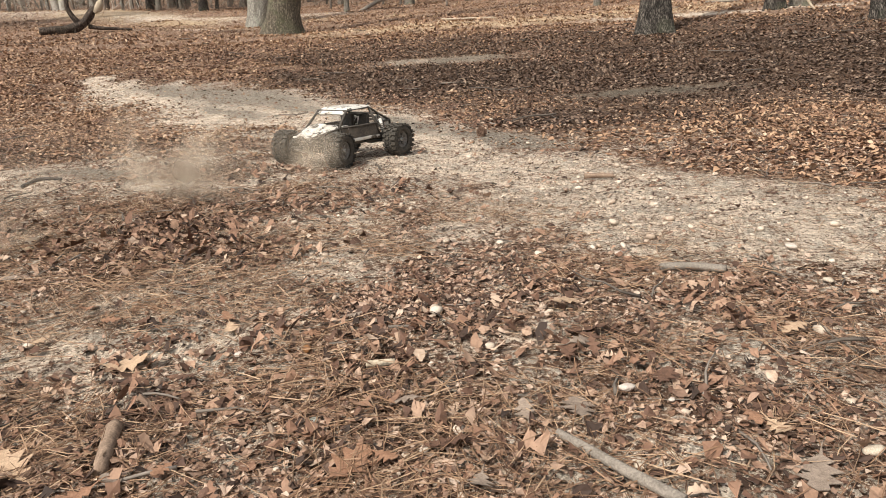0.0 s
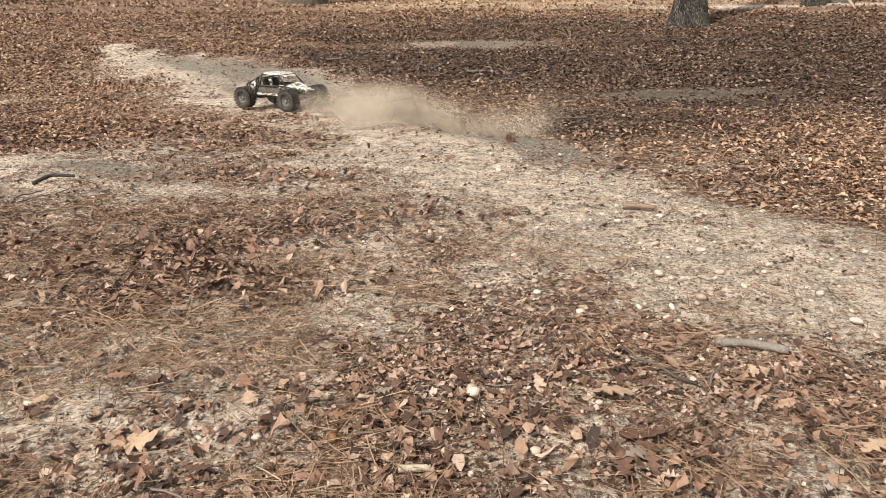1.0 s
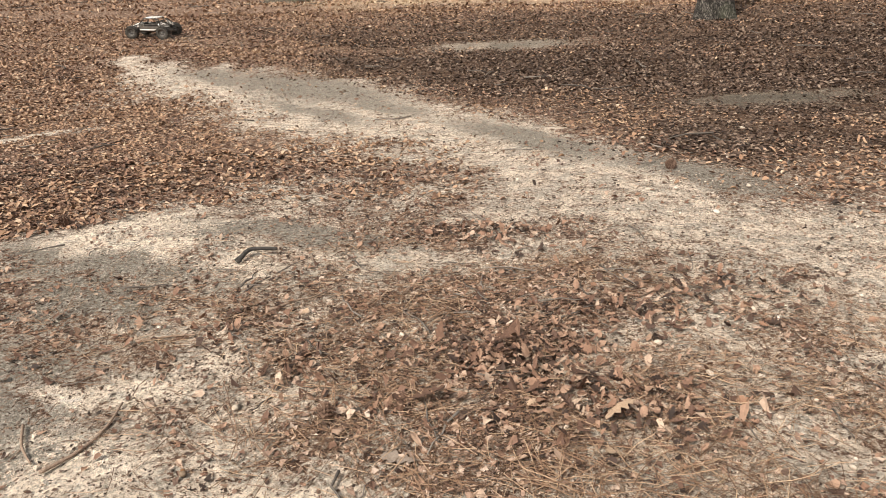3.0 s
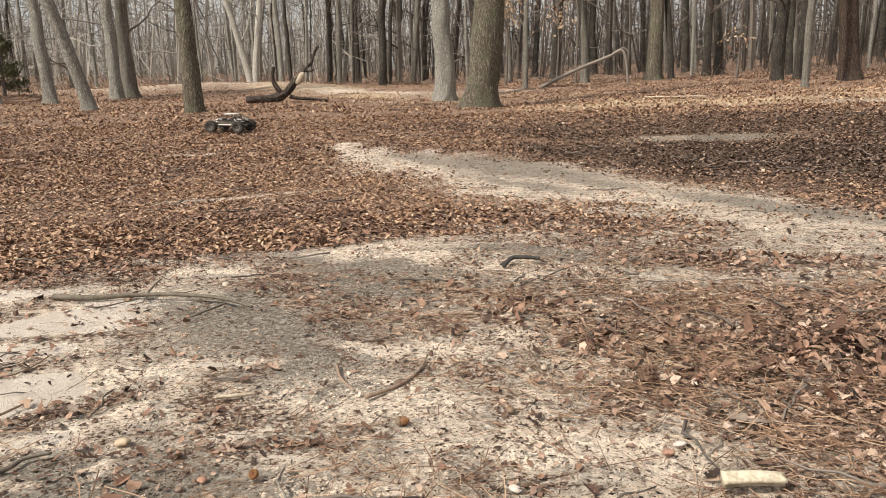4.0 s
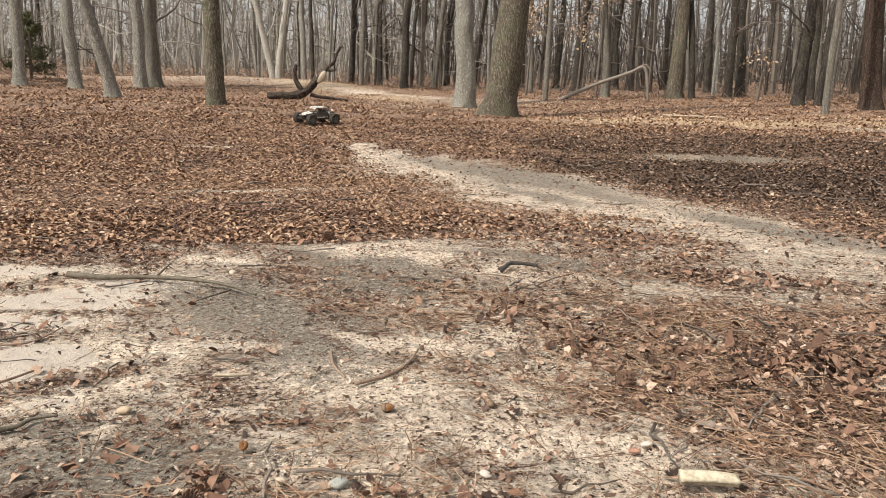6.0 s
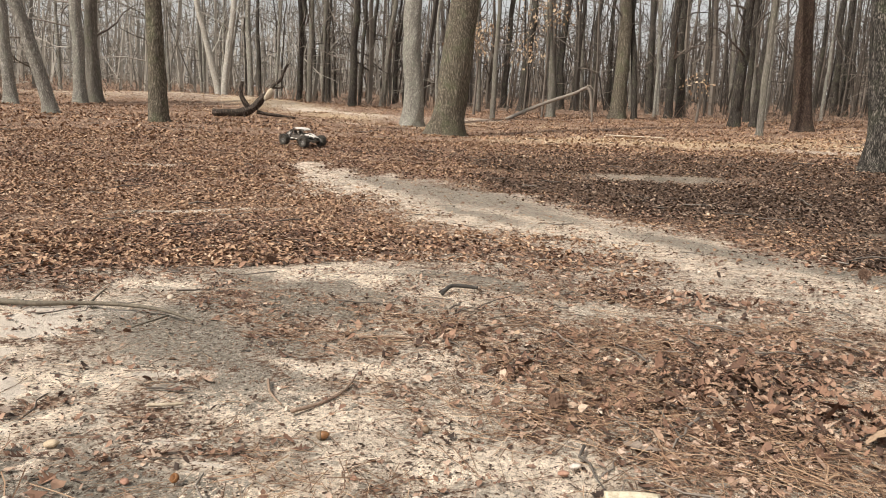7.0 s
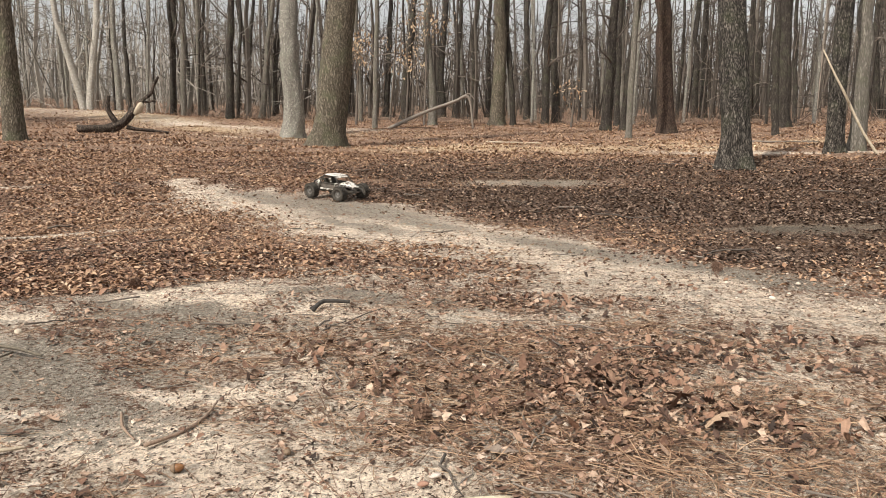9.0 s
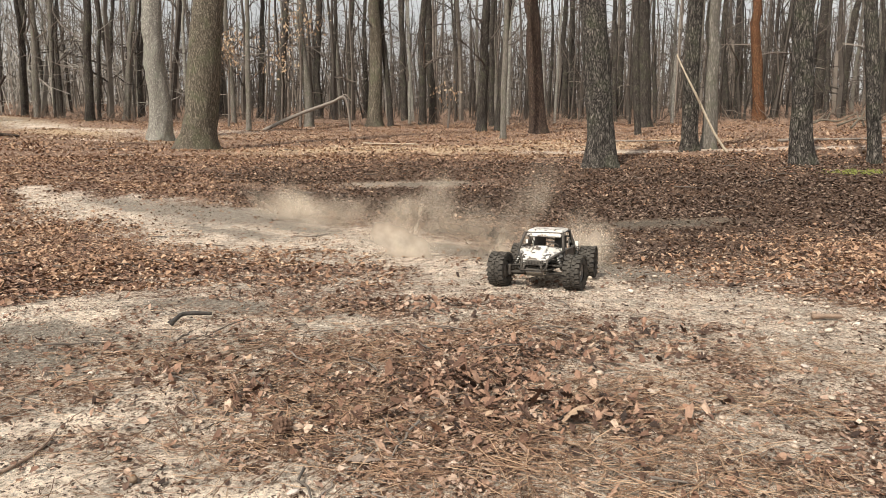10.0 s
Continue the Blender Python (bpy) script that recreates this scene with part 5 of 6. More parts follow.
stick("twig", "thin stick across the white sand", [(-3.52, 2.2), (-3.385, 2.29), (-3.423, 2.458)], 0.004, 0.002, BROWNWOOD)
stick("twig", "thin brown stick beside the white sand", [(-3.18, 1.93), (-3.163, 2.034), (-3.161, 2.14)], 0.0045, 0.0025, BROWNWOOD)
stick("twig", "dark knobbly twig on grey soil", [(-2.93, 1.76), (-2.885, 1.816), (-2.887, 1.864), (-2.849, 1.903)], 0.007, 0.003, DARKWOOD)
stick("charred_stick", "short forked blackened stick on bare soil", [(-2.235, 3.76), (-2.225, 3.86, 0.012), (-2.18, 3.88, 0.016), (-2.1, 3.9, 0.01)], 0.011, 0.008, CHARRED, [([(-2.225, 3.86, 0.012), (-2.255, 3.78, 0.0)], 0.007, 0.005)])
stick("twig", "long thin twig lying among leaves", [(-1.963, 3.329), (-1.88, 3.42), (-1.818, 3.461), (-1.722, 3.62)], 0.006, 0.002, BROWNWOOD)
stick("twig", "straight thin twig on mottled soil", [(-2.37, 3.08), (-2.26, 3.12), (-2.17, 3.137)], 0.005, 0.003, BROWNWOOD)
stick("broken_stick", "stubby grey stick with a pale broken end", [(0.895, 2.533), (0.990, 2.546), (1.090, 2.519)], 0.013, 0.012, GREYWOOD)
stick("dead_stick", "dark lichened stick lying in needles", [(0.564, 1.520), (0.628, 1.466), (0.674, 1.425), (0.765, 1.350)], 0.009, 0.012, GREYWOOD)
stick("wood_piece", "weathered brown piece of split wood", [(-0.341, 1.524), (-0.316, 1.458), (-0.277, 1.366)], 0.017, 0.013, BROWNWOOD, category="wood")
stick("bark_strip", "flat brown strip of bark on the sandy track", [(0.729, 3.997), (0.800, 4.005), (0.876, 4.000)], 0.014, 0.01, BROWNWOOD, category="bark")
stick("bark_chip", "tan chip of bark among needles", [(0.134, 1.774), (0.200, 1.782)], 0.009, 0.008, PALEWOOD, category="bark")
stick("barkless_log_piece", "short cream barkless piece of log", [(-1.418, 2.138, 0.006), (-1.36, 2.153, 0.009), (-1.303, 2.17, 0.006)], 0.0145, 0.012, CREAMWOOD, category="log piece", sides=14, bumpy=0.4)
fallen = stick("fallen_tree", "dark fallen trunk with a forked limb standing up", [(-15.6, 22.6, 1.2), (-15.2, 22.85, 1.2), (-14.8, 23.08, 1.24), (-14.5, 23.27, 1.38), (-14.3, 23.4, 1.62), (-14.12, 23.5, 1.88)], 0.135, 0.115, DEADWOOD, [([(-14.55, 23.25, 1.36), (-14.78, 23.1, 1.85), (-14.76, 23.12, 2.3)], 0.1, 0.065), ([(-14.2, 23.45, 1.75), (-13.98, 23.58, 1.98), (-13.86, 23.66, 2.2), (-13.66, 23.78, 2.42), (-13.6, 23.82, 2.66), (-13.44, 23.89, 2.96)], 0.085, 0.045), ([(-13.85, 23.65, 2.15), (-13.72, 23.74, 2.13), (-13.55, 23.8, 2.2)], 0.05, 0.025), ([(-14.35, 23.36, 1.3), (-13.9, 23.6, 1.22), (-13.2, 24.0, 1.14)], 0.07, 0.04), ([(-14.7, 23.12, 1.25), (-14.62, 23.02, 0.95)], 0.08, 0.05)], "fallen tree", world_z=True, sides=14, bumpy=0.45)
v, f = tube(np.array([(-14.1, 23.42, 1.72), (-13.98, 23.48, 1.86), (-13.9, 23.53, 2.0), (-13.88, 23.55, 2.1)]) - np.array(fallen.location), [0.05, 0.12, 0.11, 0.04], 9, 0.4, 5)
part("torn_wood", (v, f), PALEWOOD, fallen, "pale torn wood at a break")
stick("bent_pole", "dead sapling snapped over, its tip hanging down", [(-7.25, 31.6, 1.45), (-6.29, 31.79, 1.93), (-5.38, 31.97, 2.32), (-4.45, 32.15, 2.66), (-3.98, 32.24, 2.9), (-3.8, 32.27, 2.68), (-3.72, 32.29, 2.17), (-3.66, 32.3, 1.5)], 0.085, 0.045, GREYWOOD, [([(-4.0, 32.24, 2.88), (-3.85, 32.2, 3.0), (-3.6, 32.25, 2.75)], 0.04, 0.02)], "dead sapling", world_z=True)
stick("leaning_pole", "thin pale dead pole leaning against a trunk", [(5.88, 16.5, 0.6), (5.55, 16.65, 1.16), (5.2, 16.81, 1.93), (4.96, 16.91, 2.43), (4.8, 17.05, 2.85)], 0.032, 0.016, PALEWOOD, [([(5.3, 16.76, 1.7), (5.1, 16.6, 2.0)], 0.012, 0.006)], "dead pole", world_z=True)
stick("fallen_log", "grey fallen limb at the wood's edge", [(5.0, 23.0), (5.8, 22.8), (6.4, 23.0), (7.0, 22.8)], 0.035, 0.02, GREYWOOD, category="log")
stick("fallen_log", "grey fallen stem under the trees", [(9.3, 21.0), (10.4, 21.3), (11.6, 21.0), (13.2, 20.9)], 0.05, 0.03, GREYWOOD, category="log")
stick("fallen_log", "weathered stick on the far bank", [(-2.6, 22.5), (-2.1, 22.1), (-1.4, 22.0), (-0.9, 21.5)], 0.03, 0.02, PALEWOOD, category="log")

# ---------------------------------------------------------------- stones, cones, nuts, big leaves
def stone(x, y, size, col, label, turn=0.0):
    r = np.random.default_rng(int(abs(x * 1000) + abs(y * 100)))
    v, f = pebble_shape(r, 8, 14)
    size = size * 0.8
    v = v * size * np.array([1.08, 0.98, 0.68]) * (1 + 0.1 * np.sin(v[:, :1] * 9 + x * 40) * np.cos(v[:, 1:2] * 8 + y * 30))
    ob = mesh_from("stone", v, f, col, True)
    ob.matrix_world = pose(x, y, float(land(x, y)) + size * 0.12 + 0.003, r.uniform(-12, 12), r.uniform(-12, 12), turn or r.uniform(0, 180))
    return tagged(ob, label, "stone", "loose stones on the floor")


CREAM = plain("cream_stone", (0.4, 0.325, 0.245), (0.55, 0.47, 0.38), 60, 0.7, 0.2)
TAN = plain("tan_stone", (0.36, 0.27, 0.18), (0.52, 0.41, 0.29), 60, 0.7, 0.2)
PINKISH = plain("pale_pink_stone", (0.46, 0.375, 0.32), (0.6, 0.53, 0.47), 60, 0.7, 0.2)
GREENISH = plain("grey_green_stone", (0.24, 0.25, 0.22), (0.42, 0.42, 0.38), 60, 0.8, 0.3)
RED = plain("reddish_stone", (0.26, 0.13, 0.09), (0.4, 0.24, 0.17), 60, 0.8, 0.3)
for x, y, size, col, lab in [
    (-2.739, 2.0, 0.048, TAN, "flat tan stone on grey soil"), (-2.077, 1.877, 0.05, GREENISH, "flat grey stone in sand"), (-2.446, 1.899, 0.03, RED, "small reddish-brown stone on soil"),
    (-1.871, 2.711, 0.036, CREAM, "round cream stone among needles"), (-3.42, 3.414, 0.052, CREAM, "round cream stone beside a branch"), (-3.33, 3.45, 0.045, GREENISH, "grey stone beside a cream one"),
    (-1.808, 2.033, 0.034, PINKISH, "pale round pebble in sand"), (-1.497, 2.317, 0.036, PINKISH, "pale oval pebble beside brown ones"), (-1.52, 2.27, 0.036, RED, "reddish pebble in sand"), (-1.977, 2.084, 0.026, RED, "small brown pebble in sand"),
    (-1.528, 2.841, 0.03, TAN, "small tan stone among leaves"), (-2.195, 1.848, 0.026, CREAM, "small cream pebble in sand"),
    (-0.225, 1.880, 0.038, PINKISH, "whitish upright stone among needles"), (0.074, 1.560, 0.036, GREENISH, "grey-green stone among needles"), (0.252, 1.594, 0.024, CREAM, "round yellowish pebble among needles"),
    (0.709, 1.711, 0.044, PINKISH, "large smooth pale oval stone"), (0.708, 1.455, 0.042, CREAM, "cream stone beside a dark stick"), (1.128, 1.540, 0.045, CREAM, "cream stone half under leaves"),
    (0.278, 2.033, 0.02, CREAM, "small yellowish pebble among needles"), (0.429, 1.754, 0.022, CREAM, "small cream pebble among needles"), (-0.419, 1.482, 0.02, CREAM, "small cream pebble among leaves"), (0.797, 1.680, 0.022, PINKISH, "small pale pebble beside a larger stone"),
    (0.168, 2.892, 0.04, CREAM, "flat cream stone in the gravel"), (0.231, 3.212, 0.036, CREAM, "cream pebble in the gravel"), (0.265, 3.232, 0.046, PINKISH, "pale oval stone in the gravel"), (0.785, 2.722, 0.044, PINKISH, "pale stone by the track"),
    (1.364, 2.798, 0.05, PINKISH, "large pale stone by the track"), (0.991, 3.420, 0.05, CREAM, "cream stone at the track's edge"), (1.366, 2.459, 0.04, CREAM, "round cream stone in gravel"), (1.453, 2.367, 0.036, CREAM, "round cream stone near another"),
    (1.106, 1.894, 0.022, PINKISH, "small pale pebble in gravel"), (1.156, 1.721, 0.026, CREAM, "flat cream pebble in gravel"), (0.038, 6.912, 0.06, CREAM, "pale stone at the far edge of the track"), (0.945, 7.327, 0.05, CREAM, "pale stone at the foot of the leaf drift"),
]:
    stone(x, y, size, col, lab)

SCALE = plain("pine_cone_scale", (0.1, 0.06, 0.043), (0.24, 0.15, 0.105), 50, 0.85)


def pine_cone(x, y, size, label):
    """An open cone: scales in spirals round a core."""
    bits = [(lambda v, f: (v * np.array([0.62, 0.62, 0.8]) * size, f))(*pebble_shape(np.random.default_rng(5), 6, 9))]
    for k in range(64):
        h = (k + 0.5) / 64
        a = k * 2.39996
        w = math.sin(math.pi * (0.12 + 0.8 * h)) * 0.5 + 0.08
        out = np.array([math.cos(a), math.sin(a), 0.0])
        side = np.array([-math.sin(a), math.cos(a), 0.0])
        up = np.array([0, 0, 1.0])
        c = up * (h - 0.5) * 0.8
        tip = c + out * w * 0.95 + up * 0.12
        base = c + out * w * 0.3
        q = [base - side * 0.05, base + side * 0.05, tip + side * 0.085, tip - side * 0.085, tip + up * 0.05]
        bits.append((np.array(q) * size, np.array([(0, 1, 2), (0, 2, 3), (3, 2, 4), (0, 3, 4), (1, 4, 2)])))
    v, f = joined(bits)
    ob = mesh_from("pine_cone", v, f, SCALE, False)
    ob.matrix_world = pose(x, y, float(land(x, y)) + size * 0.38, 62, 15, (x * 130) % 360)
    return tagged(ob, label, "pine cone", "pine cones")


pine_cone(-1.582, 2.675, 0.058, "dark open pine cone among needles")
pine_cone(0.043, 5.837, 0.075, "dark brown pine cone on the sandy track")
pine_cone(-3.5, 4.5, 0.07, "weathered pine cone in the leaf drift")
pine_cone(-2.3, 1.7, 0.04, "small dark pine cone on soil")

NUT = plain("shiny_acorn_shell", (0.13, 0.06, 0.025), (0.27, 0.13, 0.055), 40, 0.4, 0.05)
CUP = plain("acorn_cup", (0.13, 0.09, 0.06), (0.26, 0.19, 0.13), 90, 0.9)


def acorn(x, y, turn, label, size=0.024):
    top = new("acorn")
    top.matrix_world = pose(x, y, float(land(x, y)) + size * 0.5, 80, 0, turn)
    part("nut", lathe([(-0.62 * size, 0.0), (-0.5 * size, 0.3 * size), (0, 0.5 * size), (0.45 * size, 0.4 * size), (0.75 * size, 0.1 * size), (0.82 * size, 0.0)], 16, "z"), NUT, top)
    part("cup", lathe([(-0.72 * size, 0.0), (-0.68 * size, 0.3 * size), (-0.4 * size, 0.53 * size), (-0.12 * size, 0.56 * size), (-0.1 * size, 0.5 * size)], 16, "z"), CUP, top)
    return tagged(top, label, "acorn", "acorns")


acorn(-0.043, 1.880, 40, "glossy orange-brown acorn among needles")
acorn(-2.137, 2.263, 100, "dull brown acorn on sand", 0.023)
acorn(-1.9, 2.4, 200, "dark brown acorn on sand", 0.018)
husk = mesh_from("nut_husk", *lathe([(0.0, 0.0), (0.003, 0.012), (0.012, 0.018), (0.022, 0.016), (0.022, 0.0125), (0.008, 0.011), (0.006, 0.0)], 18, "z"), NUT, True)
husk.matrix_world = pose(-2.34, 1.94, float(land(-2.34, 1.94)) + 0.01, 55, 0, -25) @ Matrix.Diagonal((0.65, 0.65, 0.65, 1))
tagged(husk, "hollow rusty-brown split nut husk on soil", "nut husk")

PALE_LEAF = plain("pale_tan_leaf", (0.33, 0.215, 0.14), (0.5, 0.36, 0.245), 60, 0.75)
RUST_LEAF = plain("rust_leaf", (0.2, 0.1, 0.06), (0.33, 0.19, 0.12), 60, 0.75)
DARK_LEAF = plain("dark_brown_leaf", (0.075, 0.04, 0.028), (0.16, 0.09, 0.06), 60, 0.7)
GREY_LEAF = plain("greyish_leaf", (0.18, 0.135, 0.105), (0.31, 0.245, 0.195), 60, 0.8)
BIG = []
for i in range(6):
    rr = np.random.default_rng(60 + i)
    BIG.append(leaf_template(OAK_S, np.array(OAK_W) * rr.uniform(0.85, 1.2), rr.uniform(-0.5, 0.6), rr.uniform(-0.2, 0.45), rr.uniform(-0.5, 0.5)))


def big_leaf(x, y, size, turn, tilt, col, label, k, lift=0.0):
    v, f = BIG[k % 6]
    v = v * size
    stem, sf = tube([(-0.5 * size, 0, v[0][2]), (-0.62 * size, 0.01 * size, v[0][2] + 0.03 * size), (-0.72 * size, 0.04 * size, v[0][2] + 0.02 * size)], [0.0016, 0.0014, 0.001], 4)
    top = new("oak_leaf")
    blade = np.concatenate([v, v + np.array([0, 0, 0.0012])])
    bf = np.concatenate([f[:, ::-1], f + len(v)])
    part("blade", (blade, bf), col, top)
    part("stalk", (stem, sf), col, top)
    low = v[:, 2].min()
    top.matrix_world = pose(x, y, ground_z(x, y) - low + 0.012 + lift, tilt, tilt * 0.5, turn)
    return tagged(top, label, "leaf", "large fallen oak leaves")


big_leaf(0.570, 2.138, 0.12, 10, -14, PALE_LEAF, "pale tan oak leaf lying face up", 0)
big_leaf(0.186, 1.407, 0.12, 65, 8, RUST_LEAF, "long rust-orange oak leaf among needles", 1)
big_leaf(-1.29, 2.769, 0.125, 15, -18, DARK_LEAF, "large dark brown oak leaf raised off the needles", 2, 0.02)
big_leaf(-1.06, 3.1, 0.125, 40, -22, DARK_LEAF, "large dark brown oak leaf standing on edge", 3, 0.05)
big_leaf(-0.8, 2.9, 0.12, 130, 25, DARK_LEAF, "dark oak leaf propped on pine needles", 4, 0.03)
big_leaf(-1.33, 2.5, 0.12, 170, 4, GREY_LEAF, "flat greyish oak leaf on sand", 5)
big_leaf(-0.72, 2.72, 0.12, 210, 20, PALE_LEAF, "tan curled oak leaf", 0, 0.02)
big_leaf(0.651, 1.982, 0.13, 200, 15, DARK_LEAF, "curled brown oak leaf beside a pale one", 2)
big_leaf(-0.499, 1.817, 0.12, 20, 6, PALE_LEAF, "broad tan oak leaf among needles", 3)
big_leaf(-0.467, 1.377, 0.13, 150, -8, PALE_LEAF, "pale oak leaf with deep lobes", 1)
big_leaf(0.608, 1.605, 0.1, 95, 10, GREY_LEAF, "grey-brown oak leaf by a stone", 4)
big_leaf(1.014, 1.473, 0.13, 250, 5, GREY_LEAF, "dull mauve-brown oak leaf", 5)
rr = np.random.default_rng(91)
kinds = [(PALE_LEAF, "tan curled oak leaf on the litter"), (RUST_LEAF, "rust-brown oak leaf on the litter"), (DARK_LEAF, "dark brown oak leaf on the litter"), (GREY_LEAF, "greyish-brown weathered oak leaf")]
for i in range(56):
    if i < 26:
        x, y = rr.uniform(-0.9, 1.2), rr.uniform(1.25, 2.1)
    else:
        x, y = rr.uniform(-3.4, 0.6), rr.uniform(1.9, 3.8)
    if float(blobs(np.array([x]), np.array([y]), WHITE[:4])[0]) > 0.4 or float(track_mask(np.array([x]), np.array([y]))[0]) > 0.4:
        continue
    col, lab = kinds[int(rr.choice([0, 1, 1, 2, 2, 3, 3]))]
    big_leaf(x, y, rr.uniform(0.055, 0.09) if i < 26 else rr.uniform(0.035, 0.06), rr.uniform(0, 360), rr.uniform(-12, 12), col, lab, int(rr.integers(0, 6)), rr.uniform(0, 0.012))

# pale chips at the foot of the big oak
rr = np.random.default_rng(23)
x, y = rr.normal(-6.6, 1.0, 260), rr.normal(20.7, 0.5, 260)
scatter("wood_chips", "pale chips of bark below a big oak", "wood chips", CRUMBS, x, y, rr.uniform(0.03, 0.1, 260), 0.2, 0.01, PALEWOOD, rr)

# brushwood lying under the trees
for bx, by, bl, bt in ((13.2, 26.5, 1.6, 20), (14.4, 27.4, 2.0, -15), (15.3, 26.8, 1.8, 40), (16.2, 28.0, 2.2, 5), (17.2, 27.2, 1.7, -30), (15.8, 27.6, 1.3, 70)):
    c_, s_ = math.cos(radians(bt)), math.sin(radians(bt))
    stick("fallen_branch", "bare crooked branch in a heap of brushwood", [(bx - c_ * bl / 2, by - s_ * bl / 2, 0.05), (bx - c_ * bl * 0.1, by - s_ * bl * 0.1, 0.3), (bx + c_ * bl * 0.2, by + s_ * bl * 0.2, 0.25), (bx + c_ * bl / 2, by + s_ * bl / 2, 0.55)], 0.05, 0.02, DARKWOOD, [([(bx, by, 0.28), (bx + 0.2, by + 0.1, 0.6), (bx + 0.5, by, 0.75)], 0.025, 0.01)], "branch")

MOSS = plain("yellow_green_moss", (0.1, 0.12, 0.03), (0.26, 0.27, 0.07), 25, 0.95, 0.8, 0.01)
rr = np.random.default_rng(41)
x, y = rr.normal(6.2, 0.22, 700), rr.normal(12.4, 0.16, 700)
scatter("moss", "cushion of yellow-green moss on the ground", "moss", CRUMBS, x, y, rr.uniform(0.02, 0.07, 700), 0.2, 0.01, MOSS, rr)

PINE = leaf_material("pine_green", [(0.0, (0.05, 0.055, 0.025)), (0.6, (0.12, 0.13, 0.06)), (1.0, (0.2, 0.2, 0.105))])


def evergreen(x, y, height, seed):
    """A young pine: a thin stem, whorls of boughs, and tufts of needles along them."""
    rr = np.random.default_rng(seed)
    top = new("pine")
    top.location = (x, y, float(land(x, y)) - 0.05)
    wood, vs, fs, at = [tube([(0, 0, 0), (0.05, 0, height * 0.5), (0, 0.04, height)], [0.07, 0.05, 0.01], 7, cap=False)], [], [], 0
    for _ in range(46):
        z = rr.uniform(0.12, 0.97) * height
        a, ln = rr.uniform(0, 6.28), (1.05 - z / height) * height * 0.38 * rr.uniform(0.6, 1.1) + 0.15
        e = np.array([math.cos(a) * ln, math.sin(a) * ln, z + rr.uniform(-0.1, 0.3) * ln])
        wood.append(tube([(0.02, 0, z), e], [0.018, 0.005], 4, cap=False))
        for _ in range(60):
            k = rr.uniform(0.2, 1.05)
            p = np.array([0, 0, z]) * (1 - k) + e * k + rr.normal(0, 0.07, 3)
            tv, tf = FAR_LEAVES[int(rr.integers(0, 4))]
            m = np.array(Euler(rr.uniform(0, 6.3, 3)).to_matrix())
            vs.append(tv * np.array([0.16, 0.05, 0.08]) * rr.uniform(0.7, 1.4) @ m.T + p)
            fs.append(tf + at)
            at += len(tv)
    v, f = joined(wood)
    mesh_from("stem", v, tris(f), TWIG, True, top)
    mesh_from("foliage", np.concatenate(vs), np.concatenate(fs), PINE, False, top)
    return tagged(top, "young dark green pine at the edge of bare woods", "pine tree")


evergreen(-25.2, 19.2, 3.4, 5)
evergreen(-26.4, 22.8, 2.6, 6)
evergreen(-27.0, 20.4, 4.2, 7)

# dead leaves still hanging on saplings
rr = np.random.default_rng(17)
for cx, cy, cz, sp, nn in [(-9.2, 34.0, 5.2, 1.0, 300), (-6.2, 35.2, 6.4, 1.1, 220), (-7.2, 36.0, 4.9, 0.9, 120), (0.6, 34, 3.2, 0.7, 50)]:
    sap = new("sapling")
    gz0 = float(land(cx, cy))
    sap.location = (cx, cy, gz0 - 0.05)
    hgt = cz - gz0 + sp
    out = [tube([(0, 0, 0), (0.1, 0, hgt * 0.5), (0.0, 0.1, hgt)], [0.06, 0.045, 0.01], 6, cap=False)]
    vs, at = [], 0
    fs = []
    for _ in range(14):
        zz = rr.uniform(0.45, 0.95) * hgt
        e = np.array([rr.normal(0, sp * 0.7), rr.normal(0, sp * 0.7), zz + rr.uniform(0.1, 0.7)])
        out.append(tube([(0.05, 0.03, zz), e], [0.018, 0.005], 4, cap=False))
    v, f = joined(out)
    tagged(mesh_from("stem", v, tris(f), TWIG, True, sap), kind="stuff")
    for k in range(nn):
        p = np.array([rr.normal(0, sp * 0.55), rr.normal(0, sp * 0.55), cz - gz0 + rr.normal(0, sp * 0.45)])
        tv, tf = MID_LEAVES[k % 8]
        m = np.array(Euler(rr.uniform(0, 6.3, 3)).to_matrix())
        vs.append(tv * rr.uniform(0.09, 0.16) @ m.T + p)
        fs.append(tf + at)
        at += len(tv)
    mesh_from("foliage", np.concatenate(vs), np.concatenate(fs), LEAF_RUST, False, sap)
    tagged(sap, "young oak still holding withered russet leaves", "sapling")


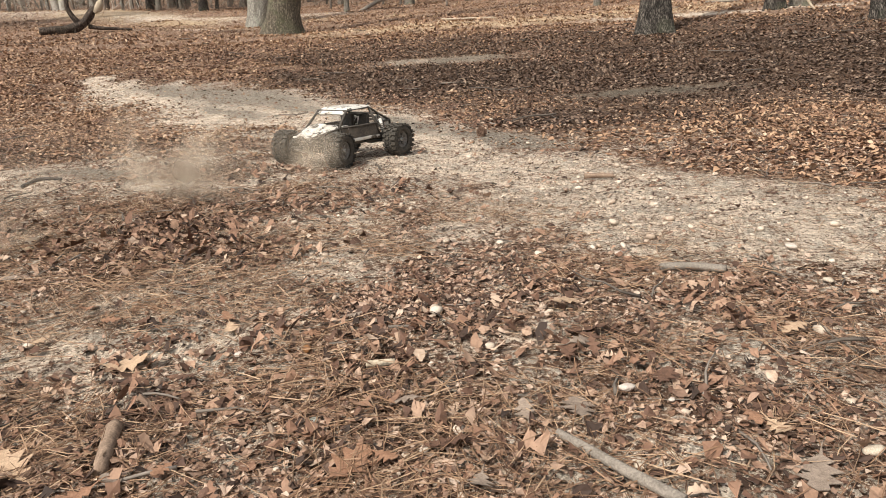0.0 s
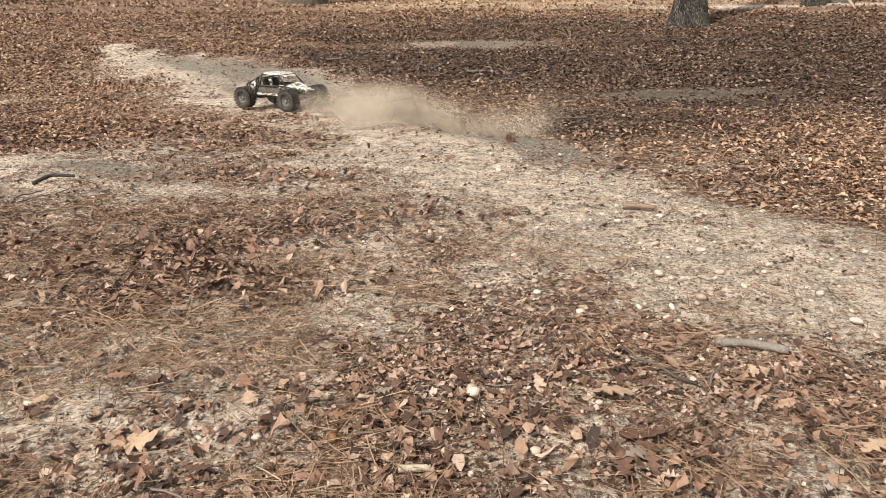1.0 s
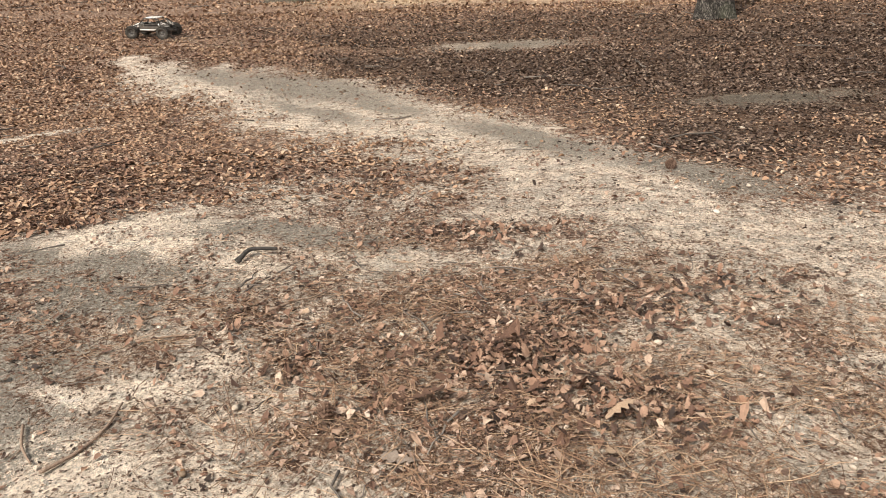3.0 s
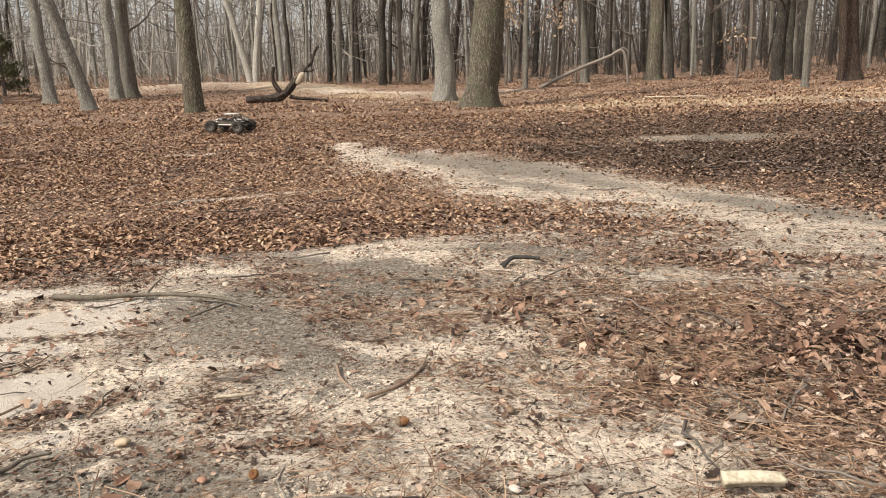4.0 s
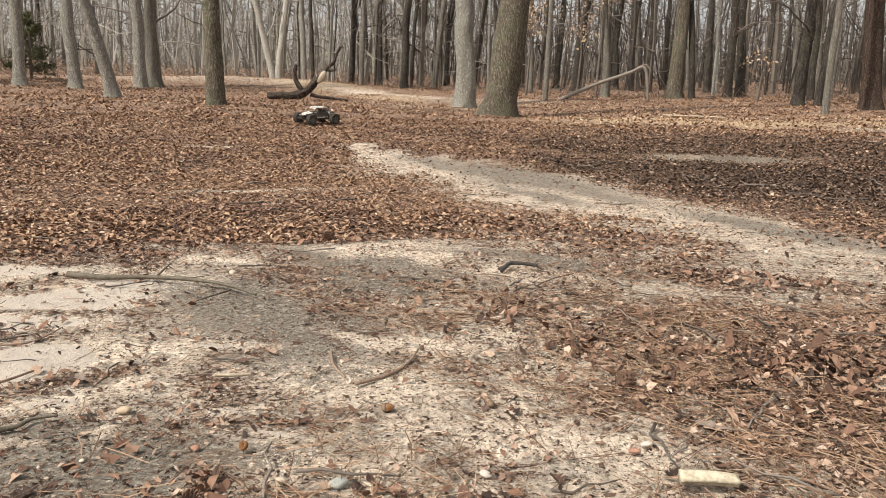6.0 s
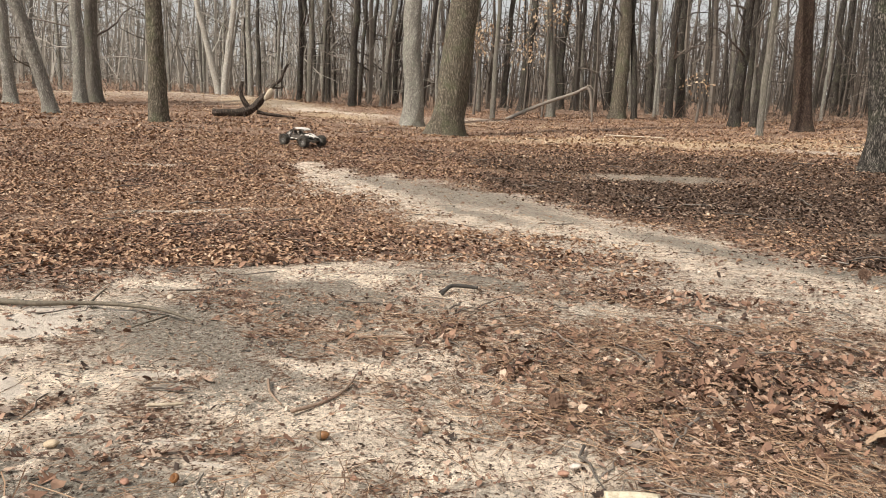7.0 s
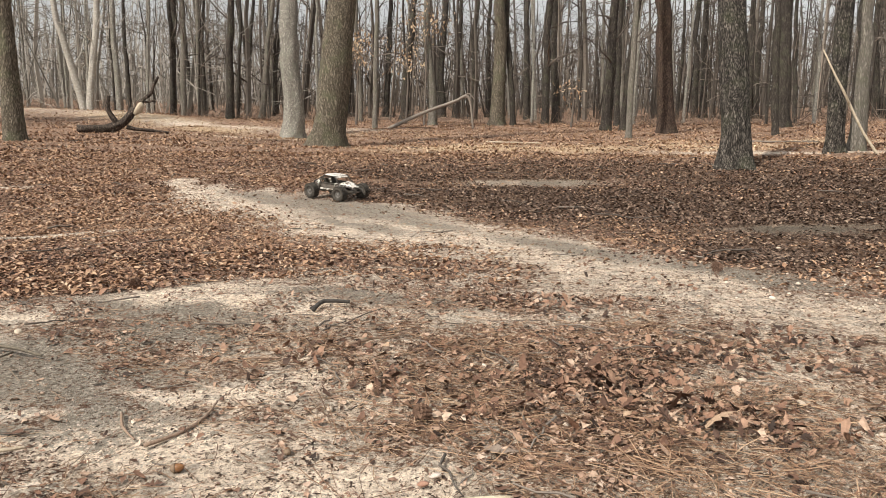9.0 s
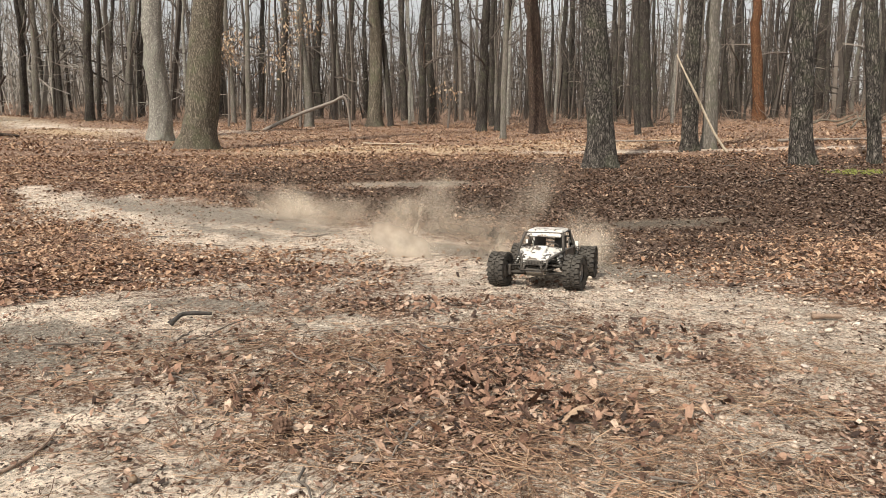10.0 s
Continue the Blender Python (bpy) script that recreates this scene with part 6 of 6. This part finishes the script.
# ---------------------------------------------------------------- dust
def dust_material():
    """Airborne dust: thin towards the rim of each wisp, billowing in between."""
    m = bpy.data.materials.new("airborne_dust")
    m.use_nodes = True
    n, l = m.node_tree.nodes, m.node_tree.links
    n.clear()
    out, blend, clear = n.new("ShaderNodeOutputMaterial"), n.new("ShaderNodeMixShader"), n.new("ShaderNodeBsdfTransparent")
    diffuse, through_, lit = n.new("ShaderNodeBsdfDiffuse"), n.new("ShaderNodeBsdfTranslucent"), n.new("ShaderNodeMixShader")
    for sh in (diffuse, through_):
        sh.inputs["Color"].default_value = (0.66, 0.57, 0.46, 1)
    lit.inputs[0].default_value = 0.4
    l.new(diffuse.outputs[0], lit.inputs[1])
    l.new(through_.outputs[0], lit.inputs[2])
    soft = n.new("ShaderNodeAttribute")
    soft.attribute_name = "soft"
    billow = ramp(n, l, noise_tex(n, l, coords(n, l), 3.5, 4, 0.55), [(0.3, (0.2, 0.2, 0.2)), (0.66, (1, 1, 1))])
    times = n.new("ShaderNodeMath")
    times.operation = "MULTIPLY"
    l.new(soft.outputs["Fac"], times.inputs[0])
    l.new(billow, times.inputs[1])
    l.new(times.outputs[0], blend.inputs[0])
    l.new(clear.outputs[0], blend.inputs[1])
    l.new(lit.outputs[0], blend.inputs[2])
    l.new(blend.outputs[0], out.inputs["Surface"])
    return m


DUST = dust_material()


def dust_cloud(label, puffs, count, thick, seed):
    """Wisps, each a bent sheet thick in its middle; puffs: x, y, z, spread along, across, up, share."""
    r = np.random.default_rng(seed)
    rings, sides = 5, 14
    a = np.linspace(0, 2 * np.pi, sides, endpoint=False)
    rad = np.linspace(0, 1, rings + 1)[1:]
    disc = np.concatenate([[[0, 0, 0]], np.stack([(rad[:, None] * np.cos(a)).ravel(), (rad[:, None] * np.sin(a)).ravel(), np.zeros(rings * sides)], -1)])
    d = np.hypot(disc[:, 0], disc[:, 1])
    ring_f = [(0, 1 + j, 1 + (j + 1) % sides) for j in range(sides)]
    for i in range(rings - 1):
        for j in range(sides):
            p, q = 1 + i * sides + j, 1 + i * sides + (j + 1) % sides
            ring_f += [(p, p + sides, q + sides), (p, q + sides, q)]
    ring_f = np.array(ring_f)
    shares = np.array([p[6] for p in puffs])
    vs, fs, ws, at = [], [], [], 0
    for p, sh in zip(puffs, shares / shares.sum()):
        for _ in range(max(1, round(count * sh))):
            c = np.array(p[:3]) + r.normal(0, 0.7, 3) * np.array(p[3:6])
            c[2] = abs(c[2])
            size = np.array([p[3] * 1.7, p[5] * 1.7, 1.0]) * r.uniform(0.7, 1.3)
            bend = r.uniform(-0.3, 0.3, 3)
            v = disc.copy()
            v[:, 2] = (bend[0] * disc[:, 0] ** 2 + bend[1] * disc[:, 1] ** 2 + bend[2] * disc[:, 0] * disc[:, 1])
            v = v * np.array([size[0], size[1], p[3] * 0.6])
            # stood roughly upright, turned any way round
            m = np.array((Euler((0, 0, r.uniform(0, 6.28))).to_matrix() @ Euler((radians(90) + r.normal(0, 0.4), r.normal(0, 0.4), 0)).to_matrix()))
            vs.append(v @ m.T + c)
            fs.append(ring_f + at)
            ws.append((1 - d ** 2) ** 2 * thick * r.uniform(0.6, 1.2))
            at += len(v)
    ob = mesh_from("dust_cloud", np.concatenate(vs), np.concatenate(fs), DUST, True)
    at_ = ob.data.attributes.new("soft", "FLOAT", "POINT")
    at_.data.foreach_set("value", np.concatenate(ws).astype(np.float32))
    return tagged(ob, label, "dust", kind="stuff")


def along(p0, p1, n, spread, up, z, grow=0.0):
    return [(p0[0] + (p1[0] - p0[0]) * k, p0[1] + (p1[1] - p0[1]) * k, z * (1 + grow * k), spread * (1 + grow * k), spread * (1 + grow * k), up * (1 + grow * k), 1.0) for k in np.linspace(0, 1, n)]


# clouds in their own space, on the ground at its origin height
DUST_FIRST = dust_cloud("beige dust thrown forward of the spinning wheels", along((-0.83, 4.25), (-1.45, 4.33), 4, 0.15, 0.11, 0.1) + along((-1.04, 4.02), (-1.42, 3.81), 2, 0.17, 0.09, 0.08) + along((-1.25, 3.6), (-1.75, 3.0), 3, 0.26, 0.14, 0.1), 19, 0.5, 1)
DUST_SECOND = dust_cloud("low dust rolling round the spinning wheels", along((-1.46, 4.65), (-0.20, 4.71), 5, 0.22, 0.08, 0.05), 18, 0.75, 8)
DUST_TRAIL = dust_cloud("long beige dust cloud over the sandy track", along((-1.91, 7.12), (-0.16, 5.98), 7, 0.24, 0.13, 0.11, 0.35), 15, 0.75, 2)
DUST_TURN = dust_cloud("dust hanging where the buggy turned", along((-5.28, 9.72), (-4.68, 9.30), 3, 0.2, 0.1, 0.1), 9, 0.5, 3)
DUST_LEFT = dust_cloud("thin dust trail over the leaf drift", along((-7.2, 12.9), (-5.6, 12.5), 4, 0.22, 0.12, 0.2), 8, 0.3, 4)
DUST_END = dust_cloud("thick dust plume behind the buggy", along((-2.6, 9.5), (-0.6, 7.2), 8, 0.3, 0.12, 0.12, 0.4), 26, 0.62, 5)
DUST_BURST = dust_cloud("fresh burst of dust at the buggy's rear wheels", [(0.1, 5.9, 0.14, 0.2, 0.2, 0.13, 1.4), (-0.42, 6.3, 0.15, 0.28, 0.22, 0.13, 1.6), (-0.75, 6.6, 0.15, 0.3, 0.22, 0.12, 1.4)], 14, 0.7, 6)


# ---------------------------------------------------------------- what moves
CAR_WAY = [  # seconds, x, y, heading in degrees from +x
    (0, -0.74, 4.78, 242), (0.1, -0.68, 4.88, 266), (0.2, -0.68, 5.07, 290), (0.3, -0.73, 5.29, 312), (0.4, -0.83, 5.65, 325), (0.5, -0.98, 6.09, 331), (0.6, -1.28, 6.53, 335), (0.7, -1.54, 6.81, 340), (0.8, -1.73, 7.07, 343), (0.9, -2.05, 7.25, 343), (1, -2.34, 7.42, 341), (1.1, -2.56, 7.54, 335), (1.2, -2.88, 7.84, 319), (1.4, -3.54, 8.41, 300), (1.6, -4.16, 9.05, 284), (1.8, -4.59, 9.88, 268), (2, -5.14, 10.73, 243), (2.2, -5.42, 11.44, 217),
    (2.5, -5.8, 12.35, 195), (2.8, -6.5, 12.95, 181), (3.1, -7.35, 13.22, 177), (3.4, -8.15, 13.15, 174), (3.5, -8.41, 13.09, 175), (3.6, -8.69, 13.00, 177), (3.8, -9.09, 12.70, 181), (4, -9.38, 12.39, 184), (4.2, -9.47, 12.21, 185), (4.5, -9.50, 12.13, 185), (5, -9.71, 12.29, 185), (5.2, -9.77, 12.35, 186), (5.6, -9.47, 12.96, 215), (5.9, -8.86, 13.47, 240), (6.3, -8.10, 13.68, 265), (6.5, -7.90, 13.52, 308), (6.8, -7.87, 13.53, 335), (7.1, -7.68, 13.55, 340), (7.4, -7.25, 13.53, 336), (7.5, -7.04, 13.50, 335), (7.7, -6.62, 13.44, 333), (8, -6.08, 13.13, 318), (8.3, -5.47, 12.17, 284), (8.6, -4.99, 11.50, 300), (8.9, -4.23, 10.86, 325), (9, -3.93, 10.58, 330), (9.2, -3.20, 10.04, 338), (9.4, -2.39, 9.38, 322), (9.5, -1.99, 9.01, 311), (9.6, -1.55, 8.51, 301), (9.7, -1.11, 7.71, 288), (9.8, -0.75, 6.77, 275), (9.9, -0.52, 5.86, 262), (10, -0.35, 5.15, 248),
]


def car_pose(x, y, heading):
    """The buggy on the ground under its four wheels."""
    c, s = math.cos(radians(heading)), math.sin(radians(heading))
    hs = [float(land(x + a * BASE * c - b * GAUGE * s, y + a * BASE * s + b * GAUGE * c)) for a, b in ((1, 1), (1, -1), (-1, 1), (-1, -1))]
    pitch = math.degrees(math.atan2((hs[2] + hs[3] - hs[0] - hs[1]) / 2, 2 * BASE))
    roll = math.degrees(math.atan2((hs[0] + hs[2] - hs[1] - hs[3]) / 2, 2 * GAUGE))
    return pose(x, y, sum(hs) / 4 + 0.006 + 0.022 * float(masks(np.array([x]), np.array([y]))[4][0]), roll, pitch, heading)


def settle(ob, times, dx=0.0, dy=0.0):
    """Dust that rises out of the ground, drifts, and settles again; times: rise, full, falling, gone."""
    t0, t1, t2, t3 = times
    zs = [(0.0, -1.4), (t0, -1.4), (t1, 0.0), (t2, 0.02), (t3, -1.4), (10.0, -1.4)]
    if t1 <= 0:
        zs = [(0.0, 0.0), (t2, 0.02), (t3, -1.4), (10.0, -1.4)]
    if t2 >= 10:
        zs = [(0.0, -1.4), (t0, -1.4), (t1, 0.0), (10.0, 0.02)]
    base = ob["level"]
    walk(ob, [(t, pose(dx * t, dy * t, base + z)) for t, z in zs])


def motions():
    walk(car, [(t, car_pose(x, y, h)) for t, x, y, h in CAR_WAY])
    ts = np.array([q[0] for q in CAR_WAY])
    xs, ys, hs = (np.array([q[k] for q in CAR_WAY]) for k in (1, 2, 3))
    frames = np.arange(0, 301) / 30
    px, py, ph = np.interp(frames, ts, xs), np.interp(frames, ts, ys), np.radians(np.interp(frames, ts, hs))
    step = np.diff(px) * np.cos(ph[1:]) + np.diff(py) * np.sin(ph[1:])
    turn = np.concatenate([[0], np.cumsum(np.clip(np.degrees(step / R_WHEEL), -80, 80))])
    yaw = np.gradient(np.degrees(ph), frames)
    steer = np.clip(np.convolve(np.pad(yaw * 0.05, 4, mode="edge"), np.ones(9) / 9, "valid"), -12, 12)
    for wheel, wx, wy, front in WHEELS:
        walk(wheel, [(t, pose(wx, wy, R_WHEEL, 0, a % 360, st if front else 0)) for t, a, st in zip(frames, turn, steer)])
    for ob, level, times, dx, dy in ((DUST_FIRST, -0.01, (0, 0, 0.15, 0.5), 0.2, 0.2), (DUST_SECOND, 0.0, (0.05, 0.22, 0.45, 1.0), 0.1, 0.3), (DUST_TRAIL, -0.06, (0.25, 0.48, 2.3, 3.3), 0.05, -0.03), (DUST_TURN, 0.0, (1.3, 1.8, 2.3, 3.3), -0.02, 0.0), (DUST_LEFT, 0.36, (2.6, 3.2, 3.6, 4.6), 0.0, 0.0), (DUST_END, -0.06, (9.2, 9.75, 10, 10), 0.0, 0.0), (DUST_BURST, -0.06, (9.82, 9.97, 10, 10), 0.0, 0.0)):
        ob["level"] = level
        settle(ob, times, dx, dy)


motions()
